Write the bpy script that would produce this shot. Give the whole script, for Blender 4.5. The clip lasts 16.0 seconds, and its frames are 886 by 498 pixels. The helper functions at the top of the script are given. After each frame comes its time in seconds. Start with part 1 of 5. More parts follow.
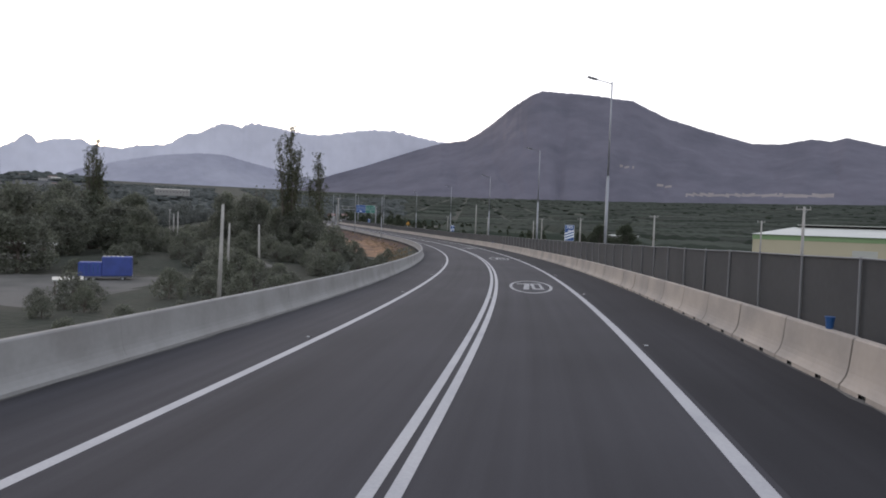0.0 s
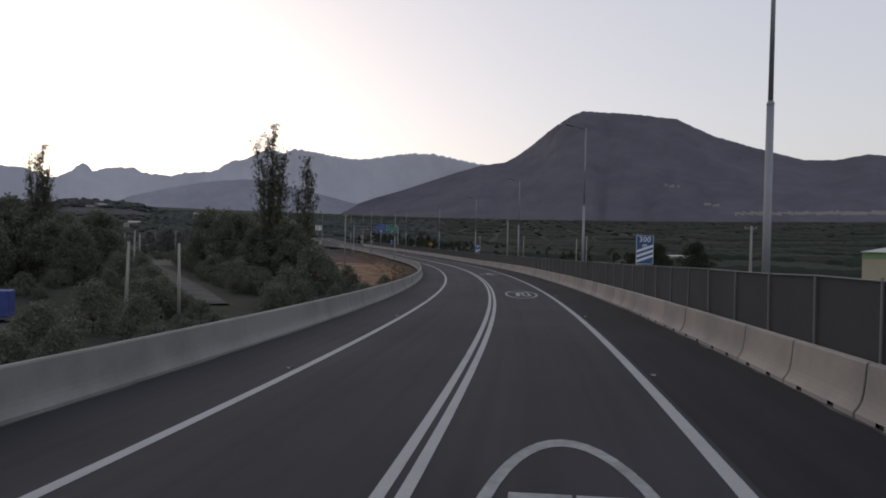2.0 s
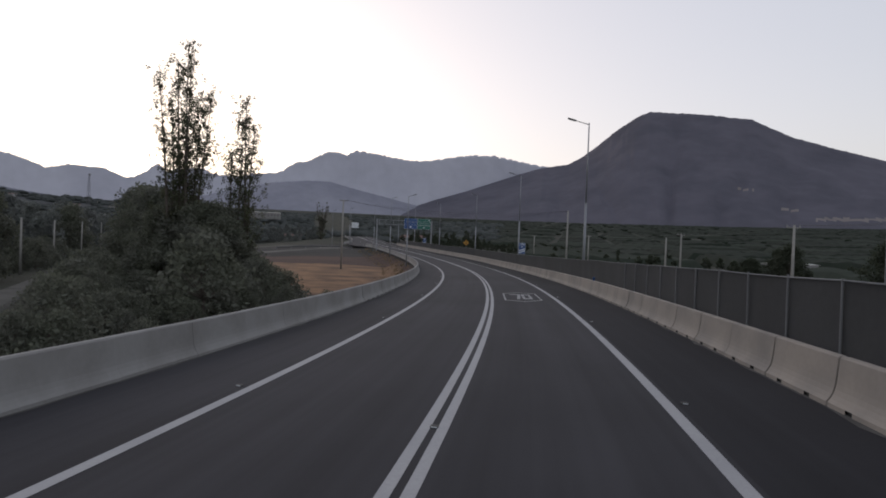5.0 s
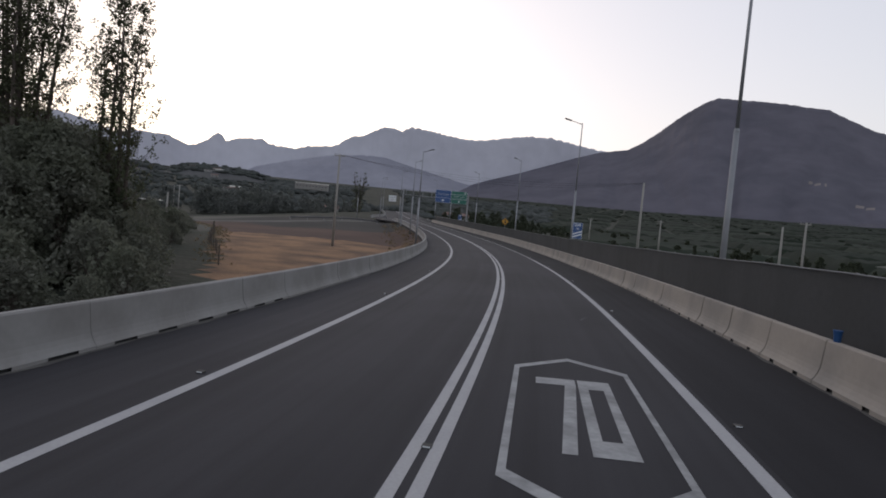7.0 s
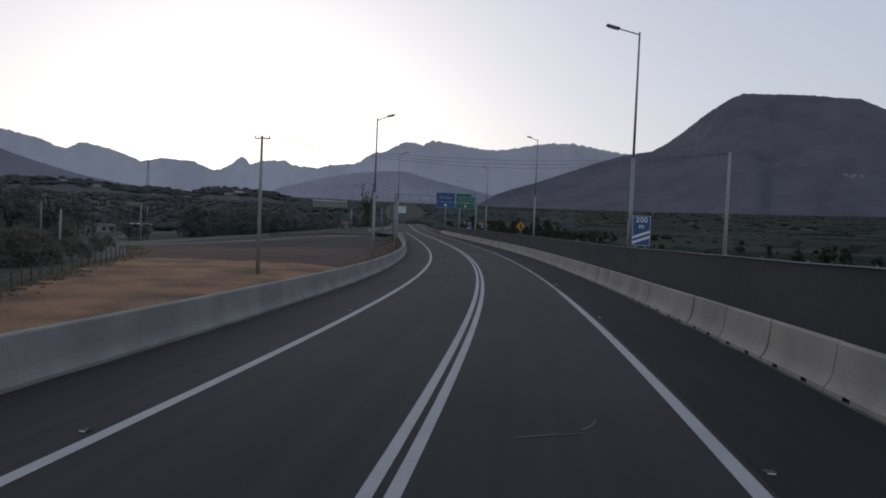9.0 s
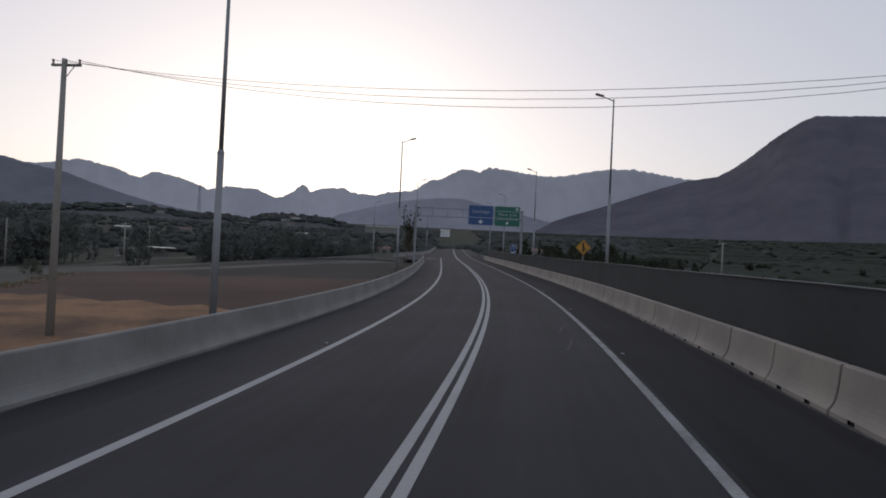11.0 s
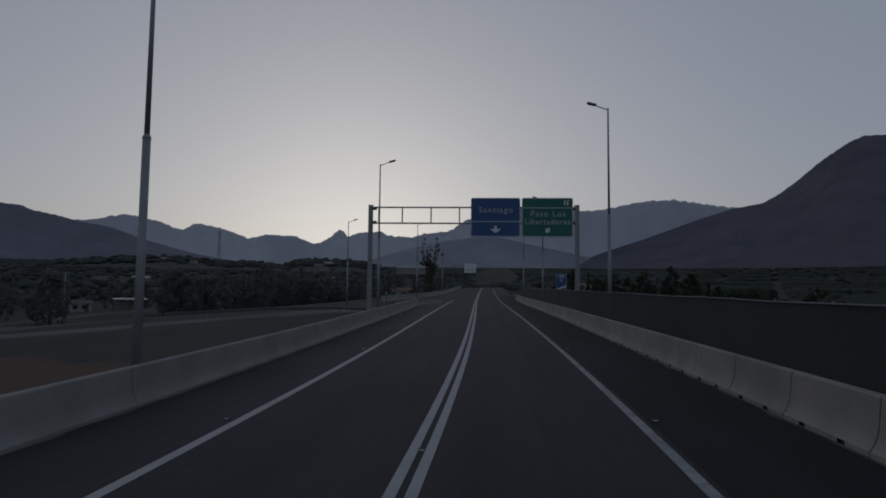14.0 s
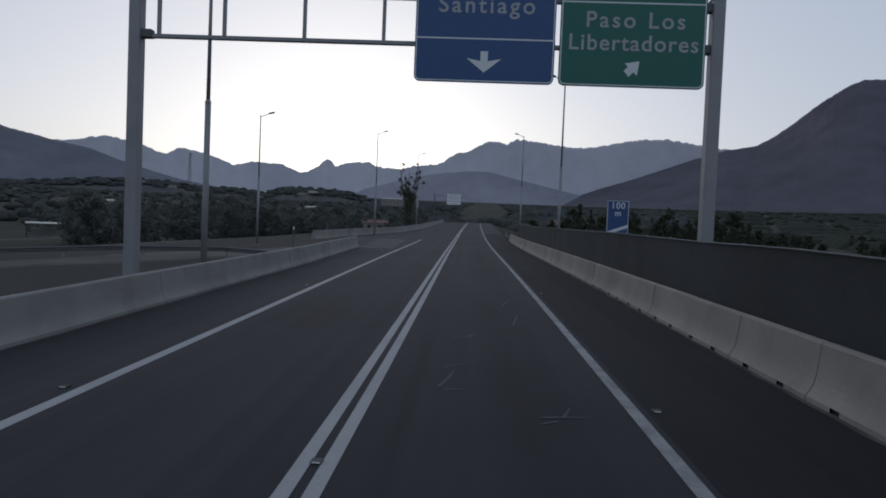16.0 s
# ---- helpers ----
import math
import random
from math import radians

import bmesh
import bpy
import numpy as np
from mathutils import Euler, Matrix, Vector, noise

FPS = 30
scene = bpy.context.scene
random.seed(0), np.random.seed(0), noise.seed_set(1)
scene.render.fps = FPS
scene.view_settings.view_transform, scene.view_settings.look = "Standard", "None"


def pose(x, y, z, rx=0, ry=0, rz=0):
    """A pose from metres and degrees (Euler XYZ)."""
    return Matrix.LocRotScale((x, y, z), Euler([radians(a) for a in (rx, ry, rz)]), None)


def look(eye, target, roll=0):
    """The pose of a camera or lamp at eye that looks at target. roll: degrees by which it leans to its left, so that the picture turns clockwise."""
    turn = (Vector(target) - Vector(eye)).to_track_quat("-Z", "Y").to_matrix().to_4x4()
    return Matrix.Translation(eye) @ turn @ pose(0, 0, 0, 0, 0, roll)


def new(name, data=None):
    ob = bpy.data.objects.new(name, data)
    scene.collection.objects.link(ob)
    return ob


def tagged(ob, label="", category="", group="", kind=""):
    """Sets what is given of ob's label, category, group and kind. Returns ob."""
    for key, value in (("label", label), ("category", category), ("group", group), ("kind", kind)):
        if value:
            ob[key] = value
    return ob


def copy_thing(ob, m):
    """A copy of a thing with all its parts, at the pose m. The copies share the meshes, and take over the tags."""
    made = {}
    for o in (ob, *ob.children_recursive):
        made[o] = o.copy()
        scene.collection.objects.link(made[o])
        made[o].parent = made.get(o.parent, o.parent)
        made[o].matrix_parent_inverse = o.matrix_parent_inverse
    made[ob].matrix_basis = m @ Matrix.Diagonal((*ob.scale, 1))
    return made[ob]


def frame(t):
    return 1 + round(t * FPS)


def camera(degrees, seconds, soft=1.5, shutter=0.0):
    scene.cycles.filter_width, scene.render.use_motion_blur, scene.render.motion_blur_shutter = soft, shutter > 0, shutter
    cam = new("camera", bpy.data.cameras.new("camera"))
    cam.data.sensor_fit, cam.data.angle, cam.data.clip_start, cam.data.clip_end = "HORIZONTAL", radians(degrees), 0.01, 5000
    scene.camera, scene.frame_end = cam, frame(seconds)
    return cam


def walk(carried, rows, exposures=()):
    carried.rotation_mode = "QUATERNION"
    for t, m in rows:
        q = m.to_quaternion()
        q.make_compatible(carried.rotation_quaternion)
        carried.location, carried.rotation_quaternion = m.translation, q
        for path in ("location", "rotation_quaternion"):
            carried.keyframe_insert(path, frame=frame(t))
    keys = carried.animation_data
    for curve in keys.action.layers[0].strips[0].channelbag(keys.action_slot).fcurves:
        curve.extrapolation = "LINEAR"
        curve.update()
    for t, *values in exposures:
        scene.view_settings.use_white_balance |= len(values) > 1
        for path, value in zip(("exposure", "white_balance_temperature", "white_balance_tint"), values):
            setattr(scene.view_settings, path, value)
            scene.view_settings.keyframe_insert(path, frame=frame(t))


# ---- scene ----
cam = camera(71.64, 16.0, soft=1.8)
# The road's axis: bend, slope and cross fall at stations every 40 m
KNOTS = [-20.0 + 40.0 * k for k in range(12)]
BEND = [0.00248, 0.00260, 0.00276, 0.00278, 0.00261, 0.00300, 0.00287, 0.00042, -0.00026, -0.00014, -0.00014, -0.00014]
SLOPE = [-0.0068, -0.0074, -0.0223, -0.0183, -0.0088, -0.0037, 0.0143, 0.0206, 0.0155, 0.0312, 0.0312, 0.0312]
FALL = [0.0284, 0.0280, 0.0337, 0.0302, 0.0336, 0.0228, 0.0314, 0.0115, 0.0045, 0.0059, 0.0129, 0.0163]
STEP = 2.0
STATIONS = np.arange(-200.0, 900.0, STEP)


def _axis():
    bend, slope = np.interp(STATIONS, KNOTS, BEND), np.interp(STATIONS, KNOTS, SLOPE)
    bend[STATIONS > 430] *= 0.2
    slope[STATIONS > 430] = 0.004
    mid = lambda a: (a[1:] + a[:-1]) / 2
    run = lambda a: np.concatenate([[0.0], np.cumsum(mid(a) * STEP)])
    head = run(bend)
    zero = int(np.argmin(abs(STATIONS)))
    head = head - head[zero]
    x = np.concatenate([[0.0], np.cumsum(-np.sin(mid(head)) * STEP)])
    y = np.concatenate([[0.0], np.cumsum(np.cos(mid(head)) * STEP)])
    z = run(slope)
    return x - x[zero], y - y[zero], z - z[zero], head, np.interp(STATIONS, KNOTS, FALL)


AXIS = _axis()


def on_road(s, u, dz=0.0):
    """A point of the road's surface, s metres along its axis and u metres to the right, dz above it."""
    x, y, z, head, fall = [float(np.interp(s, STATIONS, a)) for a in AXIS]
    return Vector((x + u * math.cos(head), y + u * math.sin(head), z + u * fall + dz))


def heading(s):
    return float(np.interp(s, STATIONS, AXIS[3]))


def drive(s, u, height, yaw, pitch, roll):
    """The camera's pose in its lane: yaw from the road's own direction, to the left; all in degrees."""
    eye = on_road(s, u, height)
    a, b = heading(s) + radians(yaw), radians(pitch)
    ahead = Vector((-math.sin(a) * math.cos(b), math.cos(a) * math.cos(b), math.sin(b)))
    return look(eye, eye + 50 * ahead, roll)


# seconds, station, offset, height, yaw, pitch, roll
WALK = [
    (0.0, 44.49, 1.362, 2.321, 9.81, -2.48, 1.92),
    (0.5, 50.37, 1.314, 2.321, 11.06, -2.50, 3.17),
    (1.0, 56.66, 1.338, 2.321, 12.17, -0.67, 2.47),
    (1.5, 63.02, 1.343, 2.321, 7.79, 1.83, 1.84),
    (2.0, 69.45, 1.426, 2.321, 9.79, -0.50, 1.37),
    (2.5, 75.79, 1.489, 2.321, 8.65, -1.78, 3.07),
    (3.0, 82.36, 1.480, 2.321, 8.91, -1.85, 1.20),
    (3.5, 88.73, 1.493, 2.321, 9.82, -0.77, 1.82),
    (4.0, 95.08, 1.458, 2.321, 9.74, -0.72, 1.90),
    (4.5, 101.44, 1.373, 2.321, 9.54, -0.58, 2.07),
    (5.0, 107.79, 1.273, 2.321, 9.30, -0.42, 2.27),
    (5.5, 114.15, 1.188, 2.321, 9.11, -0.28, 2.44),
    (6.0, 120.51, 1.153, 2.321, 9.02, -0.23, 2.51),
    (6.5, 126.98, 1.061, 2.321, 8.72, -1.50, 2.51),
    (7.0, 133.63, 1.034, 2.321, 9.87, -2.58, 5.21),
    (7.5, 139.96, 1.054, 2.321, 9.17, -1.90, 5.27),
    (8.0, 146.30, 1.158, 2.321, 9.55, -0.41, 3.33),
    (8.5, 152.70, 1.171, 2.321, 8.26, -0.96, 2.44),
    (9.0, 159.52, 1.234, 2.321, 8.43, -1.60, 2.38),
    (9.5, 166.24, 1.247, 2.321, 8.54, -1.33, 2.42),
    (10.0, 172.96, 1.279, 2.321, 8.79, -0.70, 2.51),
    (10.5, 179.68, 1.316, 2.321, 9.08, 0.05, 2.61),
    (11.0, 186.40, 1.348, 2.321, 9.33, 0.68, 2.70),
    (11.5, 193.12, 1.361, 2.321, 9.43, 0.94, 2.73),
    (12.0, 199.59, 1.331, 2.321, 9.04, 1.06, 2.55),
    (12.5, 206.47, 1.253, 2.321, 7.99, 0.73, 1.72),
    (13.0, 213.50, 1.233, 2.321, 2.37, 5.96, -1.99),
    (13.5, 220.50, 1.193, 2.321, 4.22, 6.23, -1.47),
    (14.0, 227.12, 1.169, 2.321, 6.32, 4.34, 0.59),
    (14.5, 234.10, 1.237, 2.321, 5.79, 3.09, 0.38),
    (15.0, 240.92, 1.319, 2.321, 5.36, 2.27, 0.32),
    (15.5, 247.71, 1.352, 2.321, 4.73, 0.84, 0.19),
    (16.0, 254.37, 1.343, 2.321, 2.58, -1.81, 2.36),
]
STOPS = [(0, 1.10), (0.5, 1.00), (1, 0.80), (1.5, -0.65), (2, 0.00), (2.5, 0.28), (3, 0.65), (3.5, 0.12), (4.5, 0.10), (6, 0.00), (6.5, -0.08), (7, 0.20), (7.5, 0.15), (8, -0.18), (8.5, -0.50), (9, -0.25), (10, -0.25), (11.5, -0.20), (12, -0.85), (12.5, -1.00), (13, -1.50), (13.5, -1.52), (14, -1.48), (14.5, -1.15), (15, -1.08), (15.5, -0.92), (16, -0.45)]


def white(t):
    """The white balance drifts cooler as the camera turns into the dawn."""
    return (6180, 18) if t < 8 else (5850, 17) if t < 8.2 else (5700, 15) if t < 11 else (6050, 18) if t < 11.9 else (5450, 13)


EXPOSURES = [(t, stops, *white(t)) for t, stops in STOPS]
walk(cam, [(row[0], drive(*row[1:])) for row in WALK], EXPOSURES)

# ---- light ----
world = bpy.data.worlds.new("world")
scene.world = world
world.use_nodes = True
wn, wl = world.node_tree.nodes, world.node_tree.links
sky = wn.new("ShaderNodeTexSky")
sky.sky_type = "NISHITA"
sky.sun_disc = False
SUN_AZ, SUN_EL = 50.0, 4.0
sky.sun_elevation = radians(SUN_EL)
sky.sun_rotation = radians(-SUN_AZ)
sky.air_density, sky.dust_density, sky.ozone_density = 1.0, 3.0, 1.0
wn["Background"].inputs["Strength"].default_value = 0.55
# A thin white veil of high cloud evens out the dawn sky.
veil, pale = wn.new("ShaderNodeGamma"), wn.new("ShaderNodeHueSaturation")
veil.inputs["Gamma"].default_value = 0.35
pale.inputs["Saturation"].default_value, pale.inputs["Value"].default_value = 0.72, 1.0
wl.new(sky.outputs["Color"], veil.inputs["Color"])
wl.new(veil.outputs["Color"], pale.inputs["Color"])
wl.new(pale.outputs["Color"], wn["Background"].inputs["Color"])
sun = new("sun", bpy.data.lights.new("sun", "SUN"))
sun.data.energy, sun.data.angle, sun.data.color = 0.6, radians(0.5), (1.0, 0.86, 0.7)
_a, _e = radians(SUN_AZ), radians(SUN_EL)
sun.matrix_world = look((0, 0, 0), (math.sin(_a) * math.cos(_e), -math.cos(_a) * math.cos(_e), -math.sin(_e)))


# ---- materials ----
def material(name, colour, rough=0.85, metal=0.0, vary=0.15, scale=3.0, fine=40.0, bump=0.3, second=None, mix=(0.4, 0.65), spec=0.5, island=0.0, depth=0.02):
    """A rough painted, mineral or leafy surface: large stains and fine grain in colour and relief, in metres."""
    m = bpy.data.materials.new(name)
    m.use_nodes = True
    n, l = m.node_tree.nodes, m.node_tree.links
    b = n["Principled BSDF"]
    b.inputs["Roughness"].default_value, b.inputs["Metallic"].default_value = rough, metal
    b.inputs["Specular IOR Level"].default_value = spec
    geo = n.new("ShaderNodeNewGeometry")
    big, small = n.new("ShaderNodeTexNoise"), n.new("ShaderNodeTexNoise")
    big.inputs["Scale"].default_value, small.inputs["Scale"].default_value = 1.0 / scale, fine
    big.inputs["Detail"].default_value, small.inputs["Detail"].default_value = 5.0, 4.0
    l.new(geo.outputs["Position"], big.inputs["Vector"])
    l.new(geo.outputs["Position"], small.inputs["Vector"])
    ramp = n.new("ShaderNodeValToRGB")
    ramp.color_ramp.elements[0].position, ramp.color_ramp.elements[1].position = mix
    other = second or [c * (1.0 - vary) for c in colour]
    ramp.color_ramp.elements[0].color = (*colour, 1)
    ramp.color_ramp.elements[1].color = (*other, 1)
    l.new(big.outputs["Fac"], ramp.inputs["Fac"])
    grain = n.new("ShaderNodeMapRange")
    grain.inputs["To Min"].default_value, grain.inputs["To Max"].default_value = 1.0 - vary, 1.0 + vary
    l.new(small.outputs["Fac"], grain.inputs["Value"])
    times = n.new("ShaderNodeVectorMath")
    times.operation = "SCALE"
    l.new(ramp.outputs["Color"], times.inputs[0])
    l.new(grain.outputs["Result"], times.inputs["Scale"])
    last = times
    if island:
        rnd = n.new("ShaderNodeMapRange")
        rnd.inputs["To Min"].default_value, rnd.inputs["To Max"].default_value = 1.0 - island, 1.0 + island
        l.new(geo.outputs["Random Per Island"], rnd.inputs["Value"])
        last = n.new("ShaderNodeVectorMath")
        last.operation = "SCALE"
        l.new(times.outputs["Vector"], last.inputs[0])
        l.new(rnd.outputs["Result"], last.inputs["Scale"])
    l.new(last.outputs["Vector"], b.inputs["Base Color"])
    if bump:
        bm_ = n.new("ShaderNodeBump")
        bm_.inputs["Strength"].default_value, bm_.inputs["Distance"].default_value = bump, depth
        l.new(small.outputs["Fac"], bm_.inputs["Height"])
        l.new(bm_.outputs["Normal"], b.inputs["Normal"])
    return m


def between(m, amount):
    """Lets that share of the light through a fine netting."""
    n, l = m.node_tree.nodes, m.node_tree.links
    clear, mixed = n.new("ShaderNodeBsdfTransparent"), n.new("ShaderNodeMixShader")
    mixed.inputs["Fac"].default_value = amount
    l.new(n["Principled BSDF"].outputs["BSDF"], mixed.inputs[1])
    l.new(clear.outputs["BSDF"], mixed.inputs[2])
    l.new(mixed.outputs["Shader"], n["Material Output"].inputs["Surface"])
    return m


def thin_leaf(m, share):
    """Leaves let part of the light through from behind."""
    n, l = m.node_tree.nodes, m.node_tree.links
    b = n["Principled BSDF"]
    back, mixed = n.new("ShaderNodeBsdfTranslucent"), n.new("ShaderNodeMixShader")
    mixed.inputs["Fac"].default_value = share
    l.new(b.inputs["Base Color"].links[0].from_socket, back.inputs["Color"])
    l.new(b.outputs["BSDF"], mixed.inputs[1])
    l.new(back.outputs["BSDF"], mixed.inputs[2])
    l.new(mixed.outputs["Shader"], n["Material Output"].inputs["Surface"])
    return m


ASPHALT = material("asphalt", (0.034, 0.0325, 0.0368), 0.88, vary=0.18, scale=9.0, fine=60.0, bump=0.35, spec=0.27, depth=0.006)
SHOULDER = material("dark_asphalt", (0.0245, 0.0236, 0.0265), 0.92, vary=0.2, scale=7.0, fine=50.0, bump=0.4, spec=0.2, depth=0.006)


def streaked(m, low, high):
    """Long faint streaks and worn wheel tracks along the lane, from the ribbon's own metres across and along."""
    n, l = m.node_tree.nodes, m.node_tree.links
    b = n["Principled BSDF"]
    was = b.inputs["Base Color"].links[0].from_socket
    lane = n.new("ShaderNodeUVMap")
    lane.uv_map = "lane"
    total = None
    for across, along, depth in ((1.1, 0.012, 2.0), (4.0, 0.05, 4.0), (0.35, 0.22, 5.0)):
        mp, tx = n.new("ShaderNodeMapping"), n.new("ShaderNodeTexNoise")
        mp.inputs["Scale"].default_value = (across, along, 1.0)
        tx.inputs["Scale"].default_value, tx.inputs["Detail"].default_value = 1.0, depth
        l.new(lane.outputs["UV"], mp.inputs["Vector"])
        l.new(mp.outputs["Vector"], tx.inputs["Vector"])
        if total is None:
            total = tx.outputs["Fac"]
        else:
            add = n.new("ShaderNodeMath")
            l.new(total, add.inputs[0])
            l.new(tx.outputs["Fac"], add.inputs[1])
            total = add.outputs["Value"]
    rng_ = n.new("ShaderNodeMapRange")
    rng_.inputs["From Min"].default_value, rng_.inputs["From Max"].default_value = 1.1, 1.9
    rng_.inputs["To Min"].default_value, rng_.inputs["To Max"].default_value = low, high
    l.new(total, rng_.inputs["Value"])
    mul = n.new("ShaderNodeVectorMath")
    mul.operation = "SCALE"
    l.new(was, mul.inputs[0])
    l.new(rng_.outputs["Result"], mul.inputs["Scale"])
    l.new(mul.outputs["Vector"], b.inputs["Base Color"])
    return m


streaked(ASPHALT, 0.74, 1.30)
streaked(SHOULDER, 0.78, 1.26)
DUST = material("roadside_dust", (0.10, 0.095, 0.088), 0.95, vary=0.3, scale=0.8, fine=12.0, bump=0.4, second=(0.06, 0.056, 0.052))
PAINT = material("road_paint", (0.335, 0.33, 0.335), 0.75, vary=0.16, scale=1.1, fine=25.0, bump=0.15, second=(0.27, 0.27, 0.28), mix=(0.45, 0.8), depth=0.004)
WORN = material("worn_paint", (0.30, 0.30, 0.30), 0.85, vary=0.3, scale=0.5, fine=12.0, bump=0.2, second=(0.17, 0.17, 0.17), mix=(0.4, 0.7), depth=0.004)
SCUFF = material("scuff_paint", (0.085, 0.085, 0.09), 0.9, vary=0.4, scale=0.3, fine=20.0, bump=0.1, depth=0.003)
CONCRETE = material("concrete", (0.325, 0.284, 0.245), 0.9, vary=0.09, scale=1.6, fine=9.0, bump=0.2, second=(0.24, 0.217, 0.195), depth=0.006)
OLD_CONCRETE = material("old_concrete", (0.250, 0.243, 0.233), 0.9, vary=0.09, scale=1.4, fine=9.0, bump=0.2, second=(0.20, 0.19, 0.18), depth=0.006)
DARK = material("dark_gap", (0.02, 0.02, 0.02), 0.95, vary=0.2)
STEEL = material("galvanised_steel", (0.27, 0.275, 0.29), 0.55, metal=0.35, vary=0.1, scale=0.7, fine=18.0, bump=0.1)
DARK_STEEL = material("dark_steel", (0.12, 0.12, 0.125), 0.6, metal=0.3, vary=0.1)
FENCE_STEEL = material("dull_fence_steel", (0.20, 0.20, 0.205), 0.7, metal=0.2, vary=0.1)
NET = between(material("shade_netting", (0.052, 0.053, 0.055), 0.9, vary=0.2, scale=3.0, fine=6.0, bump=0.1), 0.10)
EARTH = material("bare_red_earth", (0.096, 0.062, 0.050), 0.95, vary=0.22, scale=14.0, fine=2.5, bump=0.6, second=(0.070, 0.046, 0.039), depth=0.12, spec=0.15)
STUBBLE = material("dry_stubble", (0.255, 0.150, 0.086), 0.95, vary=0.3, scale=4.5, fine=3.0, bump=0.6, second=(0.115, 0.074, 0.052), depth=0.1, spec=0.15)
GRAVEL = material("grey_gravel", (0.125, 0.118, 0.108), 0.95, vary=0.2, scale=5.0, fine=8.0, bump=0.4, second=(0.085, 0.082, 0.074), spec=0.15)
LANE_DIRT = material("dusty_lane", (0.115, 0.110, 0.102), 0.95, vary=0.15, scale=2.5, fine=3.0, bump=0.0, second=(0.080, 0.078, 0.070), spec=0.1)
FALLOW = material("grey_fallow_ground", (0.050, 0.046, 0.044), 0.95, vary=0.25, scale=11.0, fine=2.5, bump=0.6, second=(0.036, 0.036, 0.033), depth=0.12, spec=0.15)
BLUE = material("blue_sign_face", (0.034, 0.085, 0.235), 0.5, vary=0.06, bump=0.02)
GREEN = material("green_sign_face", (0.020, 0.135, 0.100), 0.5, vary=0.06, bump=0.02)
LETTER = material("letter_film", (0.40, 0.42, 0.44), 0.5, vary=0.1, scale=0.2, bump=0.02)
WHITE = material("white_sign_film", (0.74, 0.76, 0.78), 0.5, vary=0.06, bump=0.02)
YELLOW = material("yellow_sign_face", (0.50, 0.25, 0.025), 0.55, vary=0.06, bump=0.02)
BLACK = material("black_sign_film", (0.015, 0.015, 0.015), 0.5, vary=0.1, bump=0.02)
BARK = material("bark", (0.11, 0.09, 0.075), 0.95, vary=0.3, scale=0.6, fine=9.0, bump=0.7)
POLE_WOOD = material("grey_pole", (0.30, 0.285, 0.26), 0.9, vary=0.15, scale=1.5, fine=8.0, bump=0.3)
LEAF = material("poplar_leaf", (0.080, 0.092, 0.055), 0.7, vary=0.25, scale=2.0, fine=3.0, bump=0.0, second=(0.105, 0.105, 0.062), island=0.5, spec=0.15)
# Leaf colour raised above plain foliage to stand for windscreen glare.
BUSH = material("glare_lifted_bush_leaf", (0.138, 0.146, 0.108), 0.75, vary=0.2, scale=3.0, fine=2.0, bump=0.0, second=(0.150, 0.152, 0.125), island=0.25, spec=0.15)
DARK_LEAF = material("orchard_tree_leaf", (0.062, 0.072, 0.048), 0.8, vary=0.2, scale=5.0, fine=2.0, bump=0.0, second=(0.074, 0.082, 0.060), island=0.3, spec=0.1)
# Haze painted into the leaves: paler and greyer than foliage close by.
FAR_LEAF = material("haze_paled_leaf", (0.150, 0.160, 0.146), 0.8, vary=0.15, scale=8.0, fine=2.0, bump=0.0, second=(0.160, 0.168, 0.160), island=0.2, spec=0.1)
# Woods lightened towards blue-grey, the distance haze held in their colour.
WOODS = material("haze_paled_wood_leaf", (0.056, 0.062, 0.058), 0.9, vary=0.2, scale=40.0, fine=0.4, bump=0.0, second=(0.070, 0.075, 0.072), island=0.2, spec=0.05)
# Shade among the leaves is put into this dark colour; canopies are smooth.
ORCHARD = material("self_shaded_orchard_leaf", (0.024, 0.030, 0.022), 0.9, vary=0.25, scale=45.0, fine=0.4, bump=0.0, second=(0.031, 0.036, 0.027), island=0.2, spec=0.05)
GRASS = material("rough_grass_ground", (0.036, 0.040, 0.030), 0.95, vary=0.3, scale=16.0, fine=1.2, bump=0.7, second=(0.056, 0.054, 0.042), depth=0.3, spec=0.15)
DRY_GRASS = material("dry_grass_blades", (0.24, 0.17, 0.10), 0.8, vary=0.25, scale=2.0, fine=3.0, bump=0.0, second=(0.15, 0.13, 0.08), island=0.4, spec=0.15)
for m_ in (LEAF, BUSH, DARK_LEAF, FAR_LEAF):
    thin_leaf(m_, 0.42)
# Dark scrub, its violet-blue tint put in to stand for air haze.
ROCK_NEAR = material("hazed_scrub_mountain", (0.112, 0.106, 0.128), 0.95, vary=0.16, scale=300.0, fine=0.012, bump=0.0, second=(0.090, 0.087, 0.106), spec=0.1)
ROCK_LOW = material("village_hill_scrub", (0.075, 0.078, 0.080), 0.95, vary=0.3, scale=60.0, fine=0.15, bump=0.0, second=(0.056, 0.058, 0.060), spec=0.1)
# Bluish cast of haze painted into the scrub, darker than the hills behind.
ROCK_SIDE = material("hazed_side_ridge_scrub", (0.155, 0.160, 0.190), 0.95, vary=0.16, scale=260.0, fine=0.02, bump=0.0, second=(0.130, 0.135, 0.160), spec=0.1)
# Rock tone paled and blued so the colour itself carries the haze.
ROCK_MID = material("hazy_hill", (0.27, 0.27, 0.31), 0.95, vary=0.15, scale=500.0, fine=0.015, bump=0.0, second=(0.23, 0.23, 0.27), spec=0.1)
